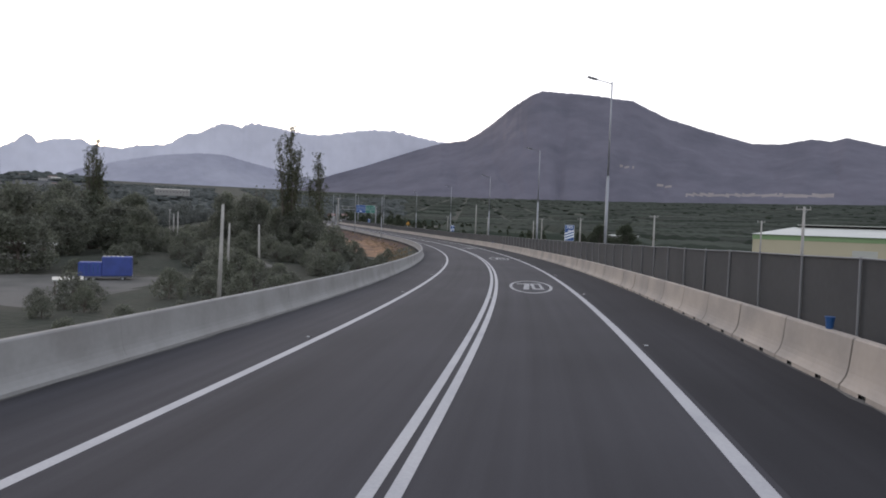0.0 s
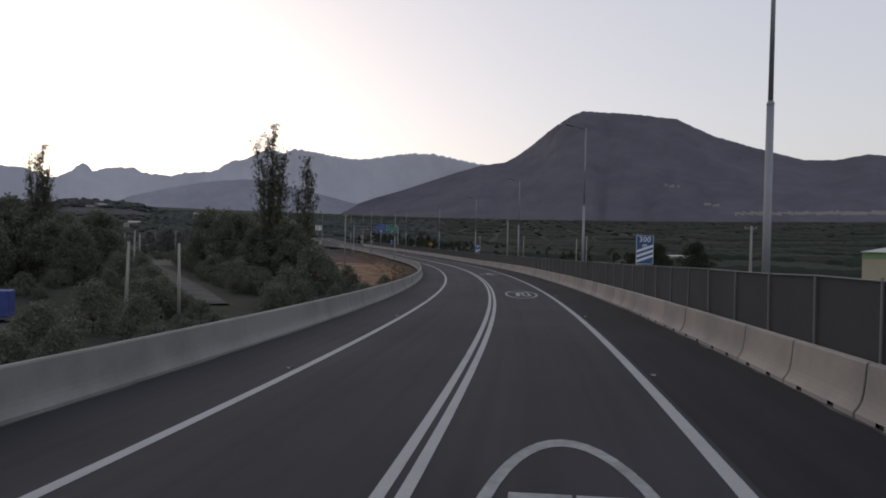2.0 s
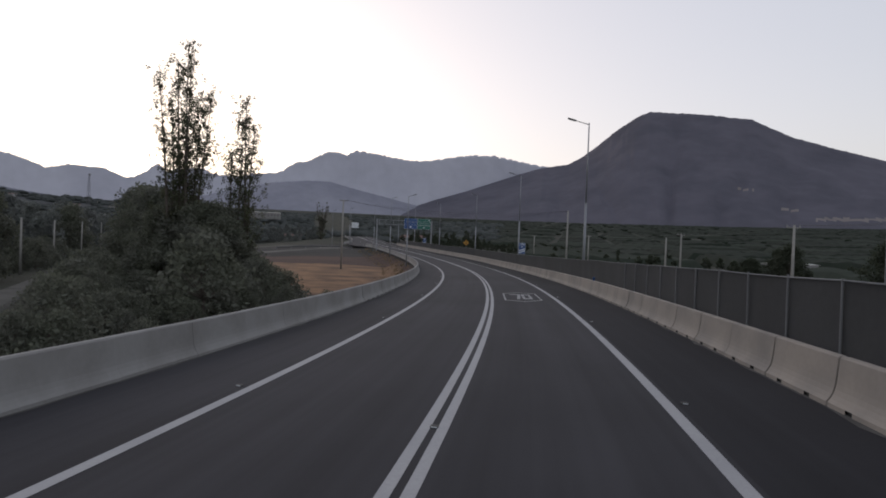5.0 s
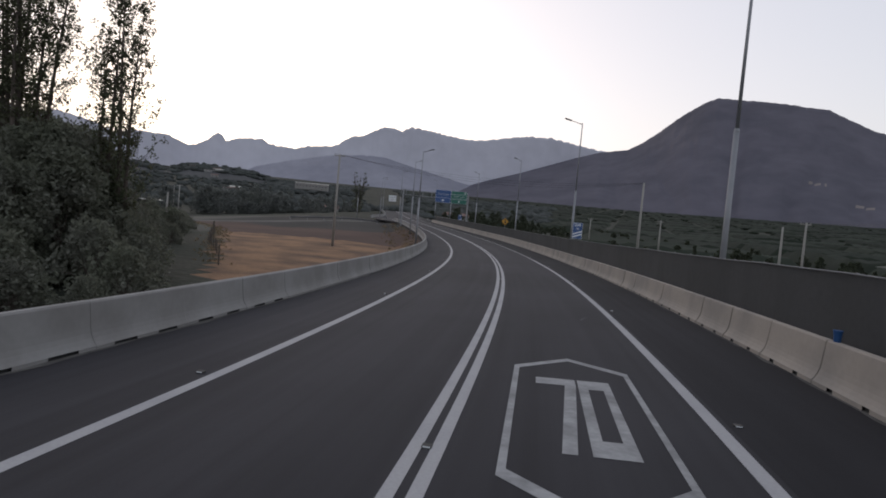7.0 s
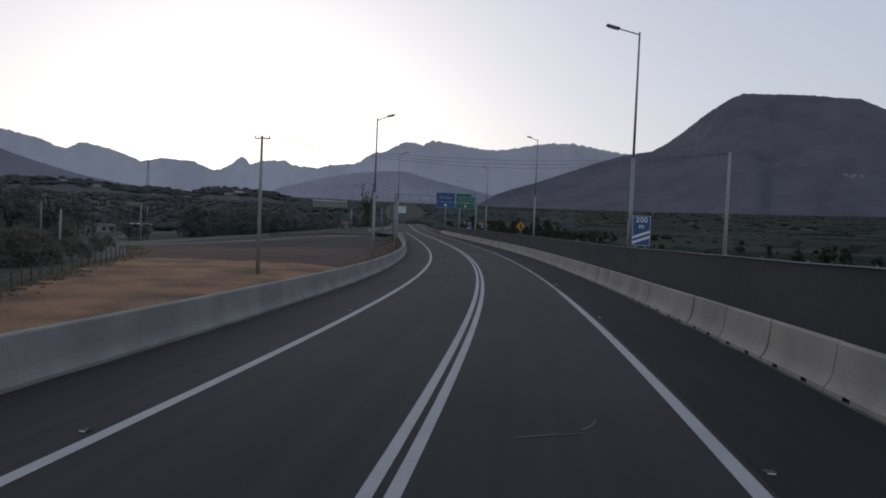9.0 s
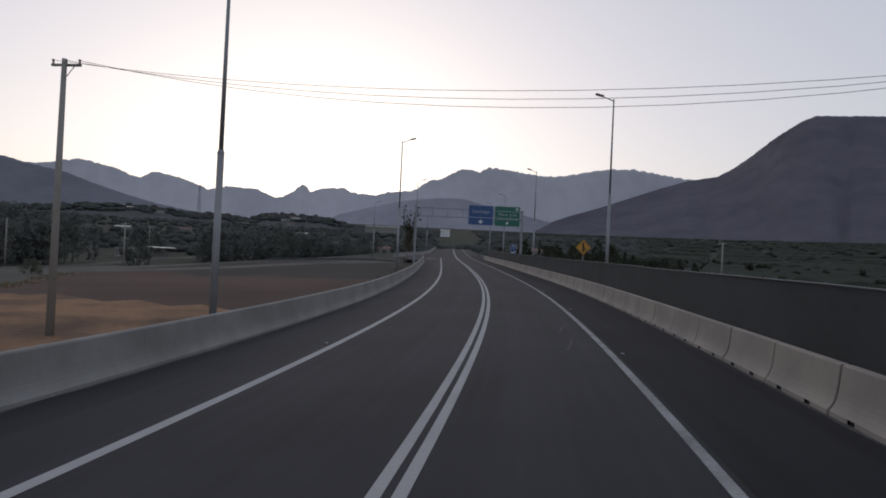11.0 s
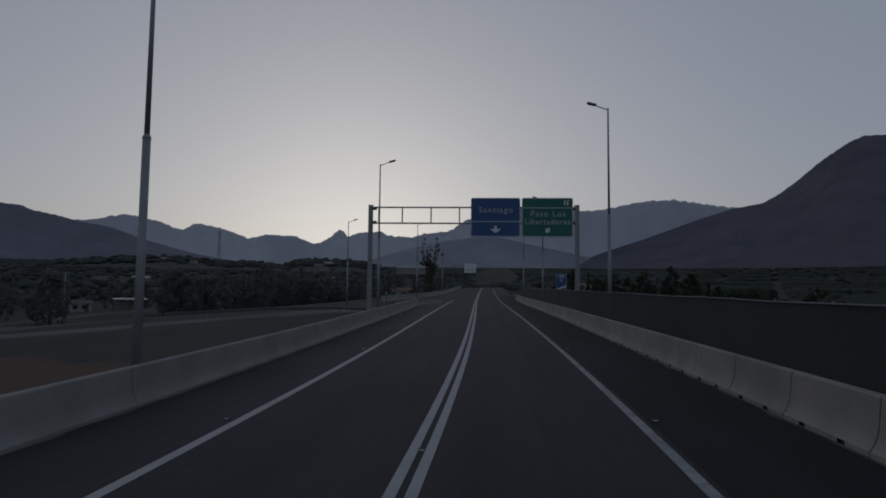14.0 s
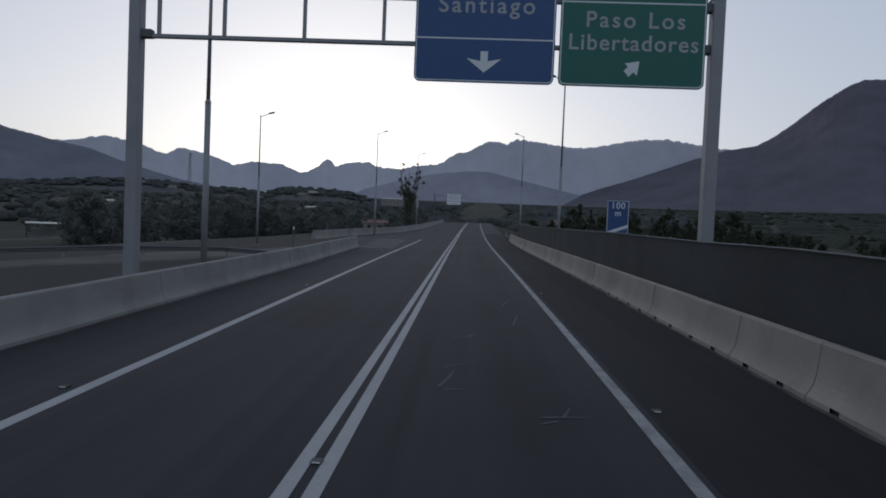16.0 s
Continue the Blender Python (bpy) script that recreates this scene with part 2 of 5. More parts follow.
# Distance haze is mixed into this pale blue-grey rock colour.
ROCK_FAR = material("hazed_far_range", (0.50, 0.50, 0.56), 0.95, vary=0.12, scale=600.0, fine=0.012, bump=0.0, second=(0.44, 0.44, 0.50), spec=0.1)
BLUE_PLASTIC = material("blue_tarpaulin", (0.032, 0.055, 0.23), 0.6, vary=0.2, scale=1.0, bump=0.1)
BLUE_BARREL = material("blue_plastic", (0.016, 0.07, 0.20), 0.4, vary=0.1)
CREAM = material("cream_wall", (0.42, 0.375, 0.26), 0.85, vary=0.08, scale=5.0)
LIGHT_ROOF = material("light_metal_roof", (0.40, 0.40, 0.36), 0.5, metal=0.2, vary=0.08, scale=6.0)
GREEN_BAND = material("green_cladding", (0.20, 0.30, 0.14), 0.6, vary=0.1, scale=4.0)
WALL_WHITE = material("white_render", (0.30, 0.295, 0.29), 0.85, vary=0.1, scale=4.0)
ROOF_RED = material("rusty_roof", (0.16, 0.09, 0.075), 0.8, vary=0.2, scale=2.0)
TAN = material("tan_field", (0.19, 0.165, 0.155), 0.95, vary=0.15, scale=60.0, fine=0.3, bump=0.0)
PALE_FIELD = material("pale_dry_field", (0.115, 0.110, 0.095), 0.95, vary=0.2, scale=18.0, fine=0.8, bump=0.5, second=(0.085, 0.084, 0.072), depth=0.1, spec=0.1)


# ---- mesh helpers ----
def mesh_of(name, verts, faces, mat, smooth=False):
    me = bpy.data.meshes.new(name)
    me.from_pydata([tuple(v) for v in verts], [], [tuple(f) for f in faces])
    me.materials.append(mat)
    if smooth:
        for poly in me.polygons:
            poly.use_smooth = True
    me.update()
    return me


def done(name, bm, mat, smooth=False):
    me = bpy.data.meshes.new(name)
    bm.to_mesh(me)
    bm.free()
    me.materials.append(mat)
    if smooth:
        for poly in me.polygons:
            poly.use_smooth = True
    return me


def part(name, bm, mat, parent, label="", smooth=False):
    ob = new(name, done(name, bm, mat, smooth) if isinstance(bm, bmesh.types.BMesh) else bm)
    ob.parent = parent
    if label:
        tagged(ob, label)
    return ob


def box(bm, size, at=(0, 0, 0), turn=None, bevel=0.0):
    m = Matrix.Translation(at) @ (turn or Matrix()) @ Matrix.Diagonal((*size, 1))
    got = bmesh.ops.create_cube(bm, size=1.0, matrix=m)
    if bevel:
        edges = list({e for v in got["verts"] for e in v.link_edges})
        bmesh.ops.bevel(bm, geom=edges, offset=bevel, segments=2, affect="EDGES", profile=0.5)
    return bm


def boxed(size, at=(0, 0, 0), turn=None, bevel=0.0):
    return box(bmesh.new(), size, at, turn, bevel)


def tube(bm, a, b, ra, rb=None, sides=10):
    a, b = Vector(a), Vector(b)
    rb = ra if rb is None else rb
    turn = (b - a).to_track_quat("Z", "Y").to_matrix().to_4x4()
    bmesh.ops.create_cone(bm, cap_ends=True, segments=sides, radius1=ra, radius2=rb, depth=(b - a).length, matrix=Matrix.Translation((a + b) / 2) @ turn)
    return bm


def tubed(a, b, ra, rb=None, sides=10):
    return tube(bmesh.new(), a, b, ra, rb, sides)


def plate(outline, thick, y=0.0):
    """A flat plate in the xz plane, its face at y towards -y."""
    bm = bmesh.new()
    front = [bm.verts.new((x, y, z)) for x, z in outline]
    back = [bm.verts.new((x, y + thick, z)) for x, z in outline]
    bm.faces.new(front)
    bm.faces.new(back[::-1])
    k = len(outline)
    for i in range(k):
        bm.faces.new((front[i], back[i], back[(i + 1) % k], front[(i + 1) % k]))
    bmesh.ops.recalc_face_normals(bm, faces=bm.faces)
    return bm


def rounded(w, h, r, k=5):
    pts = []
    for cx, cz, a0 in ((w / 2 - r, h / 2 - r, 0), (-w / 2 + r, h / 2 - r, 90), (-w / 2 + r, -h / 2 + r, 180), (w / 2 - r, -h / 2 + r, 270)):
        for i in range(k):
            a = radians(a0 + 90 * i / (k - 1))
            pts.append((cx + r * math.cos(a), cz + r * math.sin(a)))
    return pts


def letters(text, size, mat, parent, x, z, y=-0.006, name="lettering", spread=1.1):
    """Words in the built-in font, upright in the xz plane and centred on x, each word a mesh of its own."""
    def cast(words, align):
        cu = bpy.data.curves.new(name, "FONT")
        cu.body, cu.size, cu.align_x, cu.align_y, cu.extrude = words, size, align, "CENTER", 0.002
        cu.space_character, cu.offset = spread, size * 0.012
        tmp = bpy.data.objects.new(name, cu)
        scene.collection.objects.link(tmp)
        me = bpy.data.meshes.new_from_object(tmp.evaluated_get(bpy.context.evaluated_depsgraph_get()))
        bpy.data.objects.remove(tmp)
        return me

    whole = cast(text, "CENTER")
    lo, hi = min(v.co.x for v in whole.vertices), max(v.co.x for v in whole.vertices)
    words = text.split()
    for k, word in enumerate(words):
        me = whole if len(words) == 1 else cast(word, "LEFT")
        if len(words) > 1:
            a, b = min(v.co.x for v in me.vertices), max(v.co.x for v in me.vertices)
            me.transform(Matrix.Translation(((lo - a) if k == 0 else (hi - b), 0, 0)))
        me.transform(Matrix.Translation((x, y, z)) @ pose(0, 0, 0, 90))
        me.materials.clear()
        me.materials.append(mat)
        ob = new(name, me)
        ob.parent = parent


def empty(name, m, label, category, group="", kind=""):
    ob = new(name)
    ob.matrix_world = m
    return tagged(ob, label, category, group, kind)


def stand(s, u, z=None, turn=0.0):
    """A pose beside the road: x across it to the right, y along it, upright; z absolute, or on the road's surface."""
    q = on_road(s, u)
    return Matrix.Translation((q.x, q.y, q.z if z is None else z)) @ Matrix.Rotation(heading(s) + radians(turn), 4, "Z")


def ribbon(name, s0, s1, u0, u1, dz, mat, step=2.0, thick=0.0):
    """A strip that lies on the road between two offsets (numbers, or functions of s)."""
    f0 = u0 if callable(u0) else (lambda s: u0)
    f1 = u1 if callable(u1) else (lambda s: u1)
    n = max(1, int(round((s1 - s0) / step)))
    verts, faces = [], []
    for i in range(n + 1):
        s = s0 + (s1 - s0) * i / n
        for u in (f0(s), f1(s)):
            verts.append(on_road(s, u, dz))
    for i in range(n):
        faces.append((2 * i, 2 * i + 1, 2 * i + 3, 2 * i + 2))
    if thick:
        k = len(verts)
        verts += [v - Vector((0, 0, thick)) for v in verts]
        faces += [tuple(k + j for j in f[::-1]) for f in faces]
        for i in range(n):
            faces.append((2 * i, 2 * i + 2, k + 2 * i + 2, k + 2 * i))
            faces.append((2 * i + 1, k + 2 * i + 1, k + 2 * i + 3, 2 * i + 3))
    me = mesh_of(name, verts, faces, mat)
    uv = me.uv_layers.new(name="lane")
    for loop in me.loops:
        k = loop.vertex_index % (2 * n + 2)
        s = s0 + (s1 - s0) * (k // 2) / n
        uv.data[loop.index].uv = ((f0, f1)[k % 2](s), s)
    return new(name, me)


# ---- ground ----
CENTRE = Vector((-45.0, 155.0))
AX = np.stack(AXIS[:2], 1)


def to_road(x, y):
    k = int(np.argmin((AX[:, 0] - x) ** 2 + (AX[:, 1] - y) ** 2))
    h = AXIS[3][k]
    dx, dy = x - AX[k, 0], y - AX[k, 1]
    return STATIONS[k] - dx * math.sin(h) + dy * math.cos(h), dx * math.cos(h) + dy * math.sin(h), k


def ground_z(x, y):
    s, u, k = to_road(x, y)
    edge = AXIS[2][k] + np.clip(u, -7.6, 7.6) * AXIS[4][k]
    r = math.hypot(x - CENTRE.x, y - CENTRE.y)
    if u < 0:
        base = float(np.interp(s, [40, 130, 180, 210, 260, 300, 350, 420], [-6.0, -5.8, -4.6, -4.0, -3.0, -1.7, -0.6, 0.6]))
        low = min(1.0, max(0.0, (-u - 22.0) / 50.0)) * min(1.0, max(0.0, (460.0 - r) / 160.0))
        base = min(base * (1 - low) - 5.2 * low, edge - 0.35)
        base -= 1.3 * min(1.0, max(0.0, min(s - 88.0, 142.0 - s, -u - 30.0, 80.0 + u) / 10.0))
    else:
        base = float(np.interp(s, [40, 130, 200, 260, 300, 360, 420], [-4.2, -4.4, -4.4, -3.4, -2.6, -0.9, 0.3]))
    base += 0.050 * max(0.0, r - 420.0) * min(1.0, r / 1500.0 + 0.35)
    base += 0.5 * noise.noise((x / 40, y / 40, 0.3)) * min(1, max(0, abs(u) - 14) / 20)
    a = abs(u)
    if a <= 7.6:
        return edge - 0.35
    down = edge - 0.35 - (a - 7.6) / 1.7
    return max(down, base) if base < edge - 0.35 else edge - 0.35 + (base - edge + 0.35) * min(1.0, (a - 7.6) / 40)


def grid_steps(lo, hi, fine_lo, fine_hi, fine, grow=1.25):
    pts = list(np.arange(fine_lo, fine_hi + fine, fine))
    d, v = fine, fine_lo
    while v > lo:
        d *= grow
        v -= d
        pts.insert(0, v)
    d, v = fine, pts[-1]
    while v < hi:
        d *= grow
        v += d
        pts.append(v)
    return pts


LANE_A, LANE_B = Vector((-40.0, 113.0)), Vector((-335.0, 360.0))


def pale_field(x, y):
    """The dry field between the farm lane and the brown one."""
    dx, dy = x + 2.0, y - 50.4
    return 165 < math.hypot(dx, dy) < 268 and 34.0 < math.degrees(math.atan2(-dx, dy)) < 44.5


def ground_kind(x, y):
    """0 rough grass, 1 bare earth, 2 dry stubble, 3 gravel, 4 grey fallow, 5 pale dry field."""
    s, u, k = to_road(x, y)
    wob = 2.5 * noise.noise((x / 9, y / 9, 1.7))
    if -75 < u < -6.5 and 160 < s < 330:
        left = float(np.interp(s, [160, 180, 200, 217, 235, 270, 310, 330], [-13, -22, -29, -33.5, -38, -52, -40, -20]))
        if u > left + wob * 0.5:
            if s + 0.35 * u + wob * 2.2 < 216 and u < -8.8:
                return 2
            return 1 if s + 0.5 * u + wob * 3.0 < 248 else 4
    if 98 < s < 128 and -60 < u + wob < -38:
        return 3
    if pale_field(x, y):
        return 5
    return 0


def build_ground():
    xs, ys = grid_steps(-3300, 3300, -190, 40, 2.0), grid_steps(-2600, 3400, 30, 340, 2.0)
    verts = [(x, y, ground_z(x, y)) for y in ys for x in xs]
    w = len(xs)
    faces = [(j * w + i, j * w + i + 1, (j + 1) * w + i + 1, (j + 1) * w + i) for j in range(len(ys) - 1) for i in range(w - 1)]
    me = mesh_of("ground", verts, faces, GRASS, True)
    for m in (EARTH, STUBBLE, GRAVEL, FALLOW, PALE_FIELD):
        me.materials.append(m)
    for poly in me.polygons:
        c = poly.center
        if -220 < c.x < 20 and 40 < c.y < 400:
            poly.material_index = ground_kind(c.x, c.y)
    return tagged(new("ground", me), "dark rough grass ground with a bare brown field", "ground", kind="structure")


build_ground()

# ---- mountains ----
def mountain(name, label, mat, profile, radius, depth, relief=0.05, seed=0.0, jag=0.008, foot=24.0, fields=()):
    """A ridge seen along its length: knots of azimuth (degrees to the left of north) and height angle.
    Gullies run down its face between spurs; fields are pale patches (azimuths and height angles)."""
    az = np.array([k[0] for k in profile], float)
    el = np.array([k[1] for k in profile], float)
    order = np.argsort(az)
    az, el = az[order], el[order]
    cols = np.arange(az[0], az[-1] + 0.01, 0.14)
    rows, verts, faces = 56, [], []
    for a in cols:
        h = radius * math.tan(radians(float(np.interp(a, az, el))))
        h *= 1 + jag * (noise.fractal((a * 2.6, seed, 0.0), 0.7, 2.2, 6) + 0.6 * noise.noise((a * 3.7, seed, 4.0)) + 0.5 * noise.noise((a * 1.7, seed, 9.0)))
        t = radians(float(a))
        arc = t * radius
        for j in range(rows + 2):
            v = min(j / (rows - 1), 1.0)
            r = radius - depth * (1 - v) + (max(0, j - rows + 1)) * 60.0
            bend = 160.0 * noise.noise((arc / 900, v * depth / 900, seed))
            gully = 1 - abs(noise.noise(((arc + bend) / 420, v * depth / 1500, seed + 7))) * 2.4
            rill = 1 - abs(noise.noise(((arc + bend) / 130, v * depth / 420, seed + 11))) * 2.4
            lump = noise.fractal((arc / 260, v * depth / 260, seed + 3.0), 0.9, 2.1, 4)
            mask = math.sin(math.pi * min(v, 0.985)) ** 0.7
            z = h * (v ** 1.2) - h * mask * relief * (0.55 * gully ** 2 + 0.16 * rill ** 2 - 0.3 * lump)
            if j >= rows:
                z = h - (j - rows + 1) * h * 0.25
            z = max(z, 0.0) + foot * (1 - v)
            verts.append((CENTRE.x - math.sin(t) * r, CENTRE.y + math.cos(t) * r, z))
    k = rows + 2
    for i in range(len(cols) - 1):
        for j in range(k - 1):
            faces.append((i * k + j, i * k + j + 1, (i + 1) * k + j + 1, (i + 1) * k + j))
    me = mesh_of(name, verts, faces, mat, True)
    if fields:
        me.materials.append(TAN)
        for poly in me.polygons:
            x, y, z = poly.center
            a = math.degrees(math.atan2(CENTRE.x - x, y - CENTRE.y))
            e = math.degrees(math.atan2(z, math.hypot(x - CENTRE.x, y - CENTRE.y)))
            if any(f[0] < a < f[1] and f[2] + f[4] * (a - f[0]) < e < f[3] + f[4] * (a - f[0]) for f in fields):
                poly.material_index = 1
    return tagged(new(name, me), label, "mountain", kind="structure")


FAR = [(110, 6.5), (95, 7.5), (77, 6.6), (73.3, 5.75), (72, 5.75), (69.1, 6.45), (66.5, 5.97), (65.2, 5.45), (64.6, 5.42), (63.7, 6.0), (61.8, 5.70), (60.5, 5.30), (59.4, 4.87), (57.9, 5.25),
       (55.3, 5.22), (53.7, 4.56), (53.1, 4.68), (52.1, 5.30), (51.75, 5.68), (51.35, 5.90), (50.95, 5.72), (50.7, 5.30), (49.4, 5.72), (47.55, 5.83), (47.0, 5.45), (44.7, 5.34), (43.6, 5.70), (41.4, 5.92),
       (39.7, 7.02), (38.85, 7.10), (37.2, 8.02), (36.4, 8.16), (35.2, 7.93), (34.3, 8.43), (31.3, 8.0), (29.2, 7.71), (27.6, 7.77), (25.5, 8.19), (23.6, 8.46), (21.3, 8.47), (18.2, 7.82), (14, 7.2), (8, 6)]
mountain("hazed_far_range", "hazy blue-grey jagged mountain range on the horizon", ROCK_FAR, FAR, 4780, 200, 0.04, 1.0, 0.014)
MID = [(52, 1.2), (48, 3.4), (44.9, 4.3), (41.9, 5.0), (38.8, 5.4), (36.7, 5.4), (34.1, 4.8), (30.9, 4.1), (27, 3.2), (22, 1.5)]
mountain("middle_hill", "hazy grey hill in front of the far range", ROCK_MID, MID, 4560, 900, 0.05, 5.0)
LEFT = [(120, 4.0), (100, 6.5), (86, 7.6), (79, 6.85), (77.5, 6.62), (76.1, 6.6), (75.5, 6.3), (73.9, 6.03), (72.7, 5.74), (70, 5.3), (68, 4.6), (65.8, 3.95), (63.6, 3.4), (61.3, 3.0), (58, 2.6), (53, 1.6), (48, 0.8)]
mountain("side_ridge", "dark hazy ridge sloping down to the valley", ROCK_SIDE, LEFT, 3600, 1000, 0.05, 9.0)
BIG = [(34, 1.6), (30, 3.0), (26.8, 4.2), (24.2, 5.0), (21.7, 5.9), (19.1, 6.8), (16.8, 7.5), (14.6, 7.8), (13.3, 8.5), (11.9, 9.55), (10.7, 10.6), (9.5, 11.45), (8.5, 12.05), (7.5, 12.42), (6.0, 12.3),
       (4.3, 12.15), (2.0, 11.88), (-0.7, 11.42), (-3.65, 9.88), (-7.1, 8.65), (-10.6, 7.54), (-12.7, 7.42), (-15.0, 7.76), (-16.3, 7.50), (-17.35, 7.75), (-19.8, 7.0), (-26, 7.4), (-40, 5.0), (-60, 4.0)]
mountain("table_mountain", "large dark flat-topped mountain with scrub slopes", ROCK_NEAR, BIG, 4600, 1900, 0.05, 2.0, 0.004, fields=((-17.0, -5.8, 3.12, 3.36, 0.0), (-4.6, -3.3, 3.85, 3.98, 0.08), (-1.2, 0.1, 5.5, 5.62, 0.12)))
LOW = [(84, 1.0), (76, 2.0), (68, 2.85), (64.4, 3.0), (62.2, 2.9), (60, 2.65), (58, 2.75), (56.2, 2.5), (54.8, 2.6), (53.7, 2.95), (51.9, 3.05), (49.9, 3.0), (48.4, 2.95), (46, 2.2), (42, 1.2)]
mountain("village_hill", "low dark hill with scrub and houses below the range", ROCK_LOW, LOW, 1400, 520, 0.06, 15.0, 0.02, foot=6.0)
BEHIND = [(a, 3.0 + 1.2 * math.sin(a * 0.11)) for a in range(118, 301, 6)]
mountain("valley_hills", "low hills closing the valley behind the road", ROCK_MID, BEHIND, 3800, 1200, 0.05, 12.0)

# ---- road ----
ROAD_END = 560.0
LEFT_EDGE = lambda s: float(np.interp(s, [288, 309, 322, 345, 370], [-6.6, -11.2, -11.4, -8.2, -6.6]))
tagged(ribbon("road", 0, ROAD_END, LEFT_EDGE, 6.5, 0.0, ASPHALT, thick=0.3), "dark grey asphalt two-lane road on a bend", "road", kind="structure")


tagged(ribbon("shoulder", 0, 345, 3.62, 6.45, 0.004, SHOULDER), "darker newer asphalt on the hard shoulder", "road", kind="structure")


def dust(name, s0, s1, u, side):
    wave = lambda s: u + side * (0.10 + 0.09 * noise.noise((s * 0.9, u, 0)) + 0.07 * noise.noise((s * 3.1, u, 5)))
    return tagged(ribbon(name, s0, s1, u, wave, 0.007, DUST, step=0.5), "thin uneven strip of dust along the barrier", "dust", kind="structure")


dust("dust_strip", 10, 322, 5.99, -1)
dust("dust_strip", 10, 294, -6.09, 1)


def mark(name, s0, s1, u0, u1, label, mat=PAINT):
    return tagged(ribbon(name, s0, s1, u0, u1, 0.005, mat, step=1.0), label, "road marking", kind="structure")


mark("edge_line", 2, 319, -3.60, -3.41, "white painted edge line on asphalt")
mark("edge_line", 2, 186, 3.35, 3.54, "white painted edge line on asphalt")
mark("edge_line", 186, 480, 3.37, 3.53, "worn grey-white edge line on asphalt", WORN)
mark("centre_line", 2, 480, -0.20, -0.05, "white solid double centre line on asphalt")
mark("centre_line", 2, 480, 0.05, 0.20, "white solid double centre line on asphalt")


def flat_mark(name, polys, s, u, label, mat):
    """A marking of polygons in metres, x across and y along, laid on the road at s, u."""
    bm = bmesh.new()
    for poly in polys:
        vs = [bm.verts.new(on_road(s + y, u + x, 0.006)) for x, y in poly]
        bm.faces.new(vs)
    bmesh.ops.recalc_face_normals(bm, faces=bm.faces)
    for f in bm.faces:
        if f.normal.z < 0:
            f.normal_flip()
    return tagged(new(name, done(name, bm, mat)), label, "road marking", kind="structure")


def ring(outer, inner):
    k = len(outer)
    return [[outer[i], outer[(i + 1) % k], inner[(i + 1) % k], inner[i]] for i in range(k)]


def seventy(stem=0.26):
    d = 1.75
    seven = [[(-0.60, d), (0.02, d), (0.02, d - 0.42), (-0.60, d - 0.42)], [(0.02 - stem, d - 0.42), (0.02, d - 0.42), (-0.14, -d), (-0.14 - stem, -d)]]
    o = [(0.06, d), (0.56, d), (0.54, -d), (0.02, -d)]
    i = [(0.20, d - 0.55), (0.43, d - 0.55), (0.40, -d + 0.55), (0.17, -d + 0.55)]
    return seven + ring(o, i)


def oval(a, b, k=40):
    return [(a * math.cos(2 * math.pi * i / k), b * math.sin(2 * math.pi * i / k)) for i in range(k)]


def octagon(a, b, ca, cb):
    return [(a - ca, b), (a, b - cb), (a, -b + cb), (a - ca, -b), (-a + ca, -b), (-a, -b + cb), (-a, b - cb), (-a + ca, b)]


def hexagon(a, b, c):
    return [(0, b), (a, b - c), (a, -b + c), (0, -b), (-a, -b + c), (-a, b - c)]


for s_, u_ in ((73.8, 1.74), (108.0, 1.84)):
    flat_mark("speed_marking", ring(oval(1.0, 3.62), oval(0.86, 3.32)) + seventy(), s_, u_, "worn white painted 70 in a ring on asphalt", WORN)
flat_mark("speed_marking", ring(hexagon(0.97, 3.50, 0.95), hexagon(0.88, 3.24, 0.88)) + seventy(0.17), 142.0, 1.74, "worn white painted 70 in a hexagon on asphalt", WORN)
chalk = random.Random(8)
for s_, u_, a_, l_ in ((166.8, 1.6, 70, 0.9), (167.3, 2.1, 25, 0.5), (262.6, 1.25, 88, 0.35), (263.2, 1.1, 12, 0.9), (264.0, 1.22, 48, 0.5), (266.3, 1.3, 65, 0.45), (266.6, 1.45, 20, 0.5), (261.6, 2.55, 84, 0.6), (261.8, 2.6, 20, 0.4), (261.4, 2.35, 60, 0.25), (268.6, 2.5, 8, 1.4), (271.5, 2.45, 12, 1.0), (207, 2.7, 10, 2.2), (203.5, 2.6, 8, 2.5), (151.5, 2.6, 20, 0.7)):
    a_ = radians(a_)
    c_, n_ = Vector((math.sin(a_), math.cos(a_))) * l_ / 2, Vector((math.cos(a_), -math.sin(a_))) * 0.022
    k_ = n_ * 2.0 * chalk.uniform(-1, 1)
    flat_mark("scuff", [[tuple(-c_ - n_), tuple(k_ - n_), tuple(k_ + n_), tuple(-c_ + n_)], [tuple(k_ - n_), tuple(c_ - n_ * 0.6), tuple(c_ + n_ * 0.6), tuple(k_ + n_)]], s_, u_, "faint pale scuff mark on the asphalt", SCUFF)
for k_ in range(6):
    flat_mark("hatch_line", [[(-2.6, 0.0), (0.0, 0.0), (0.0, 0.35), (-2.6, 0.35)]], 300 + 3.2 * k_, -4.1 - 0.18 * k_, "white hatch bar at the side road", PAINT)


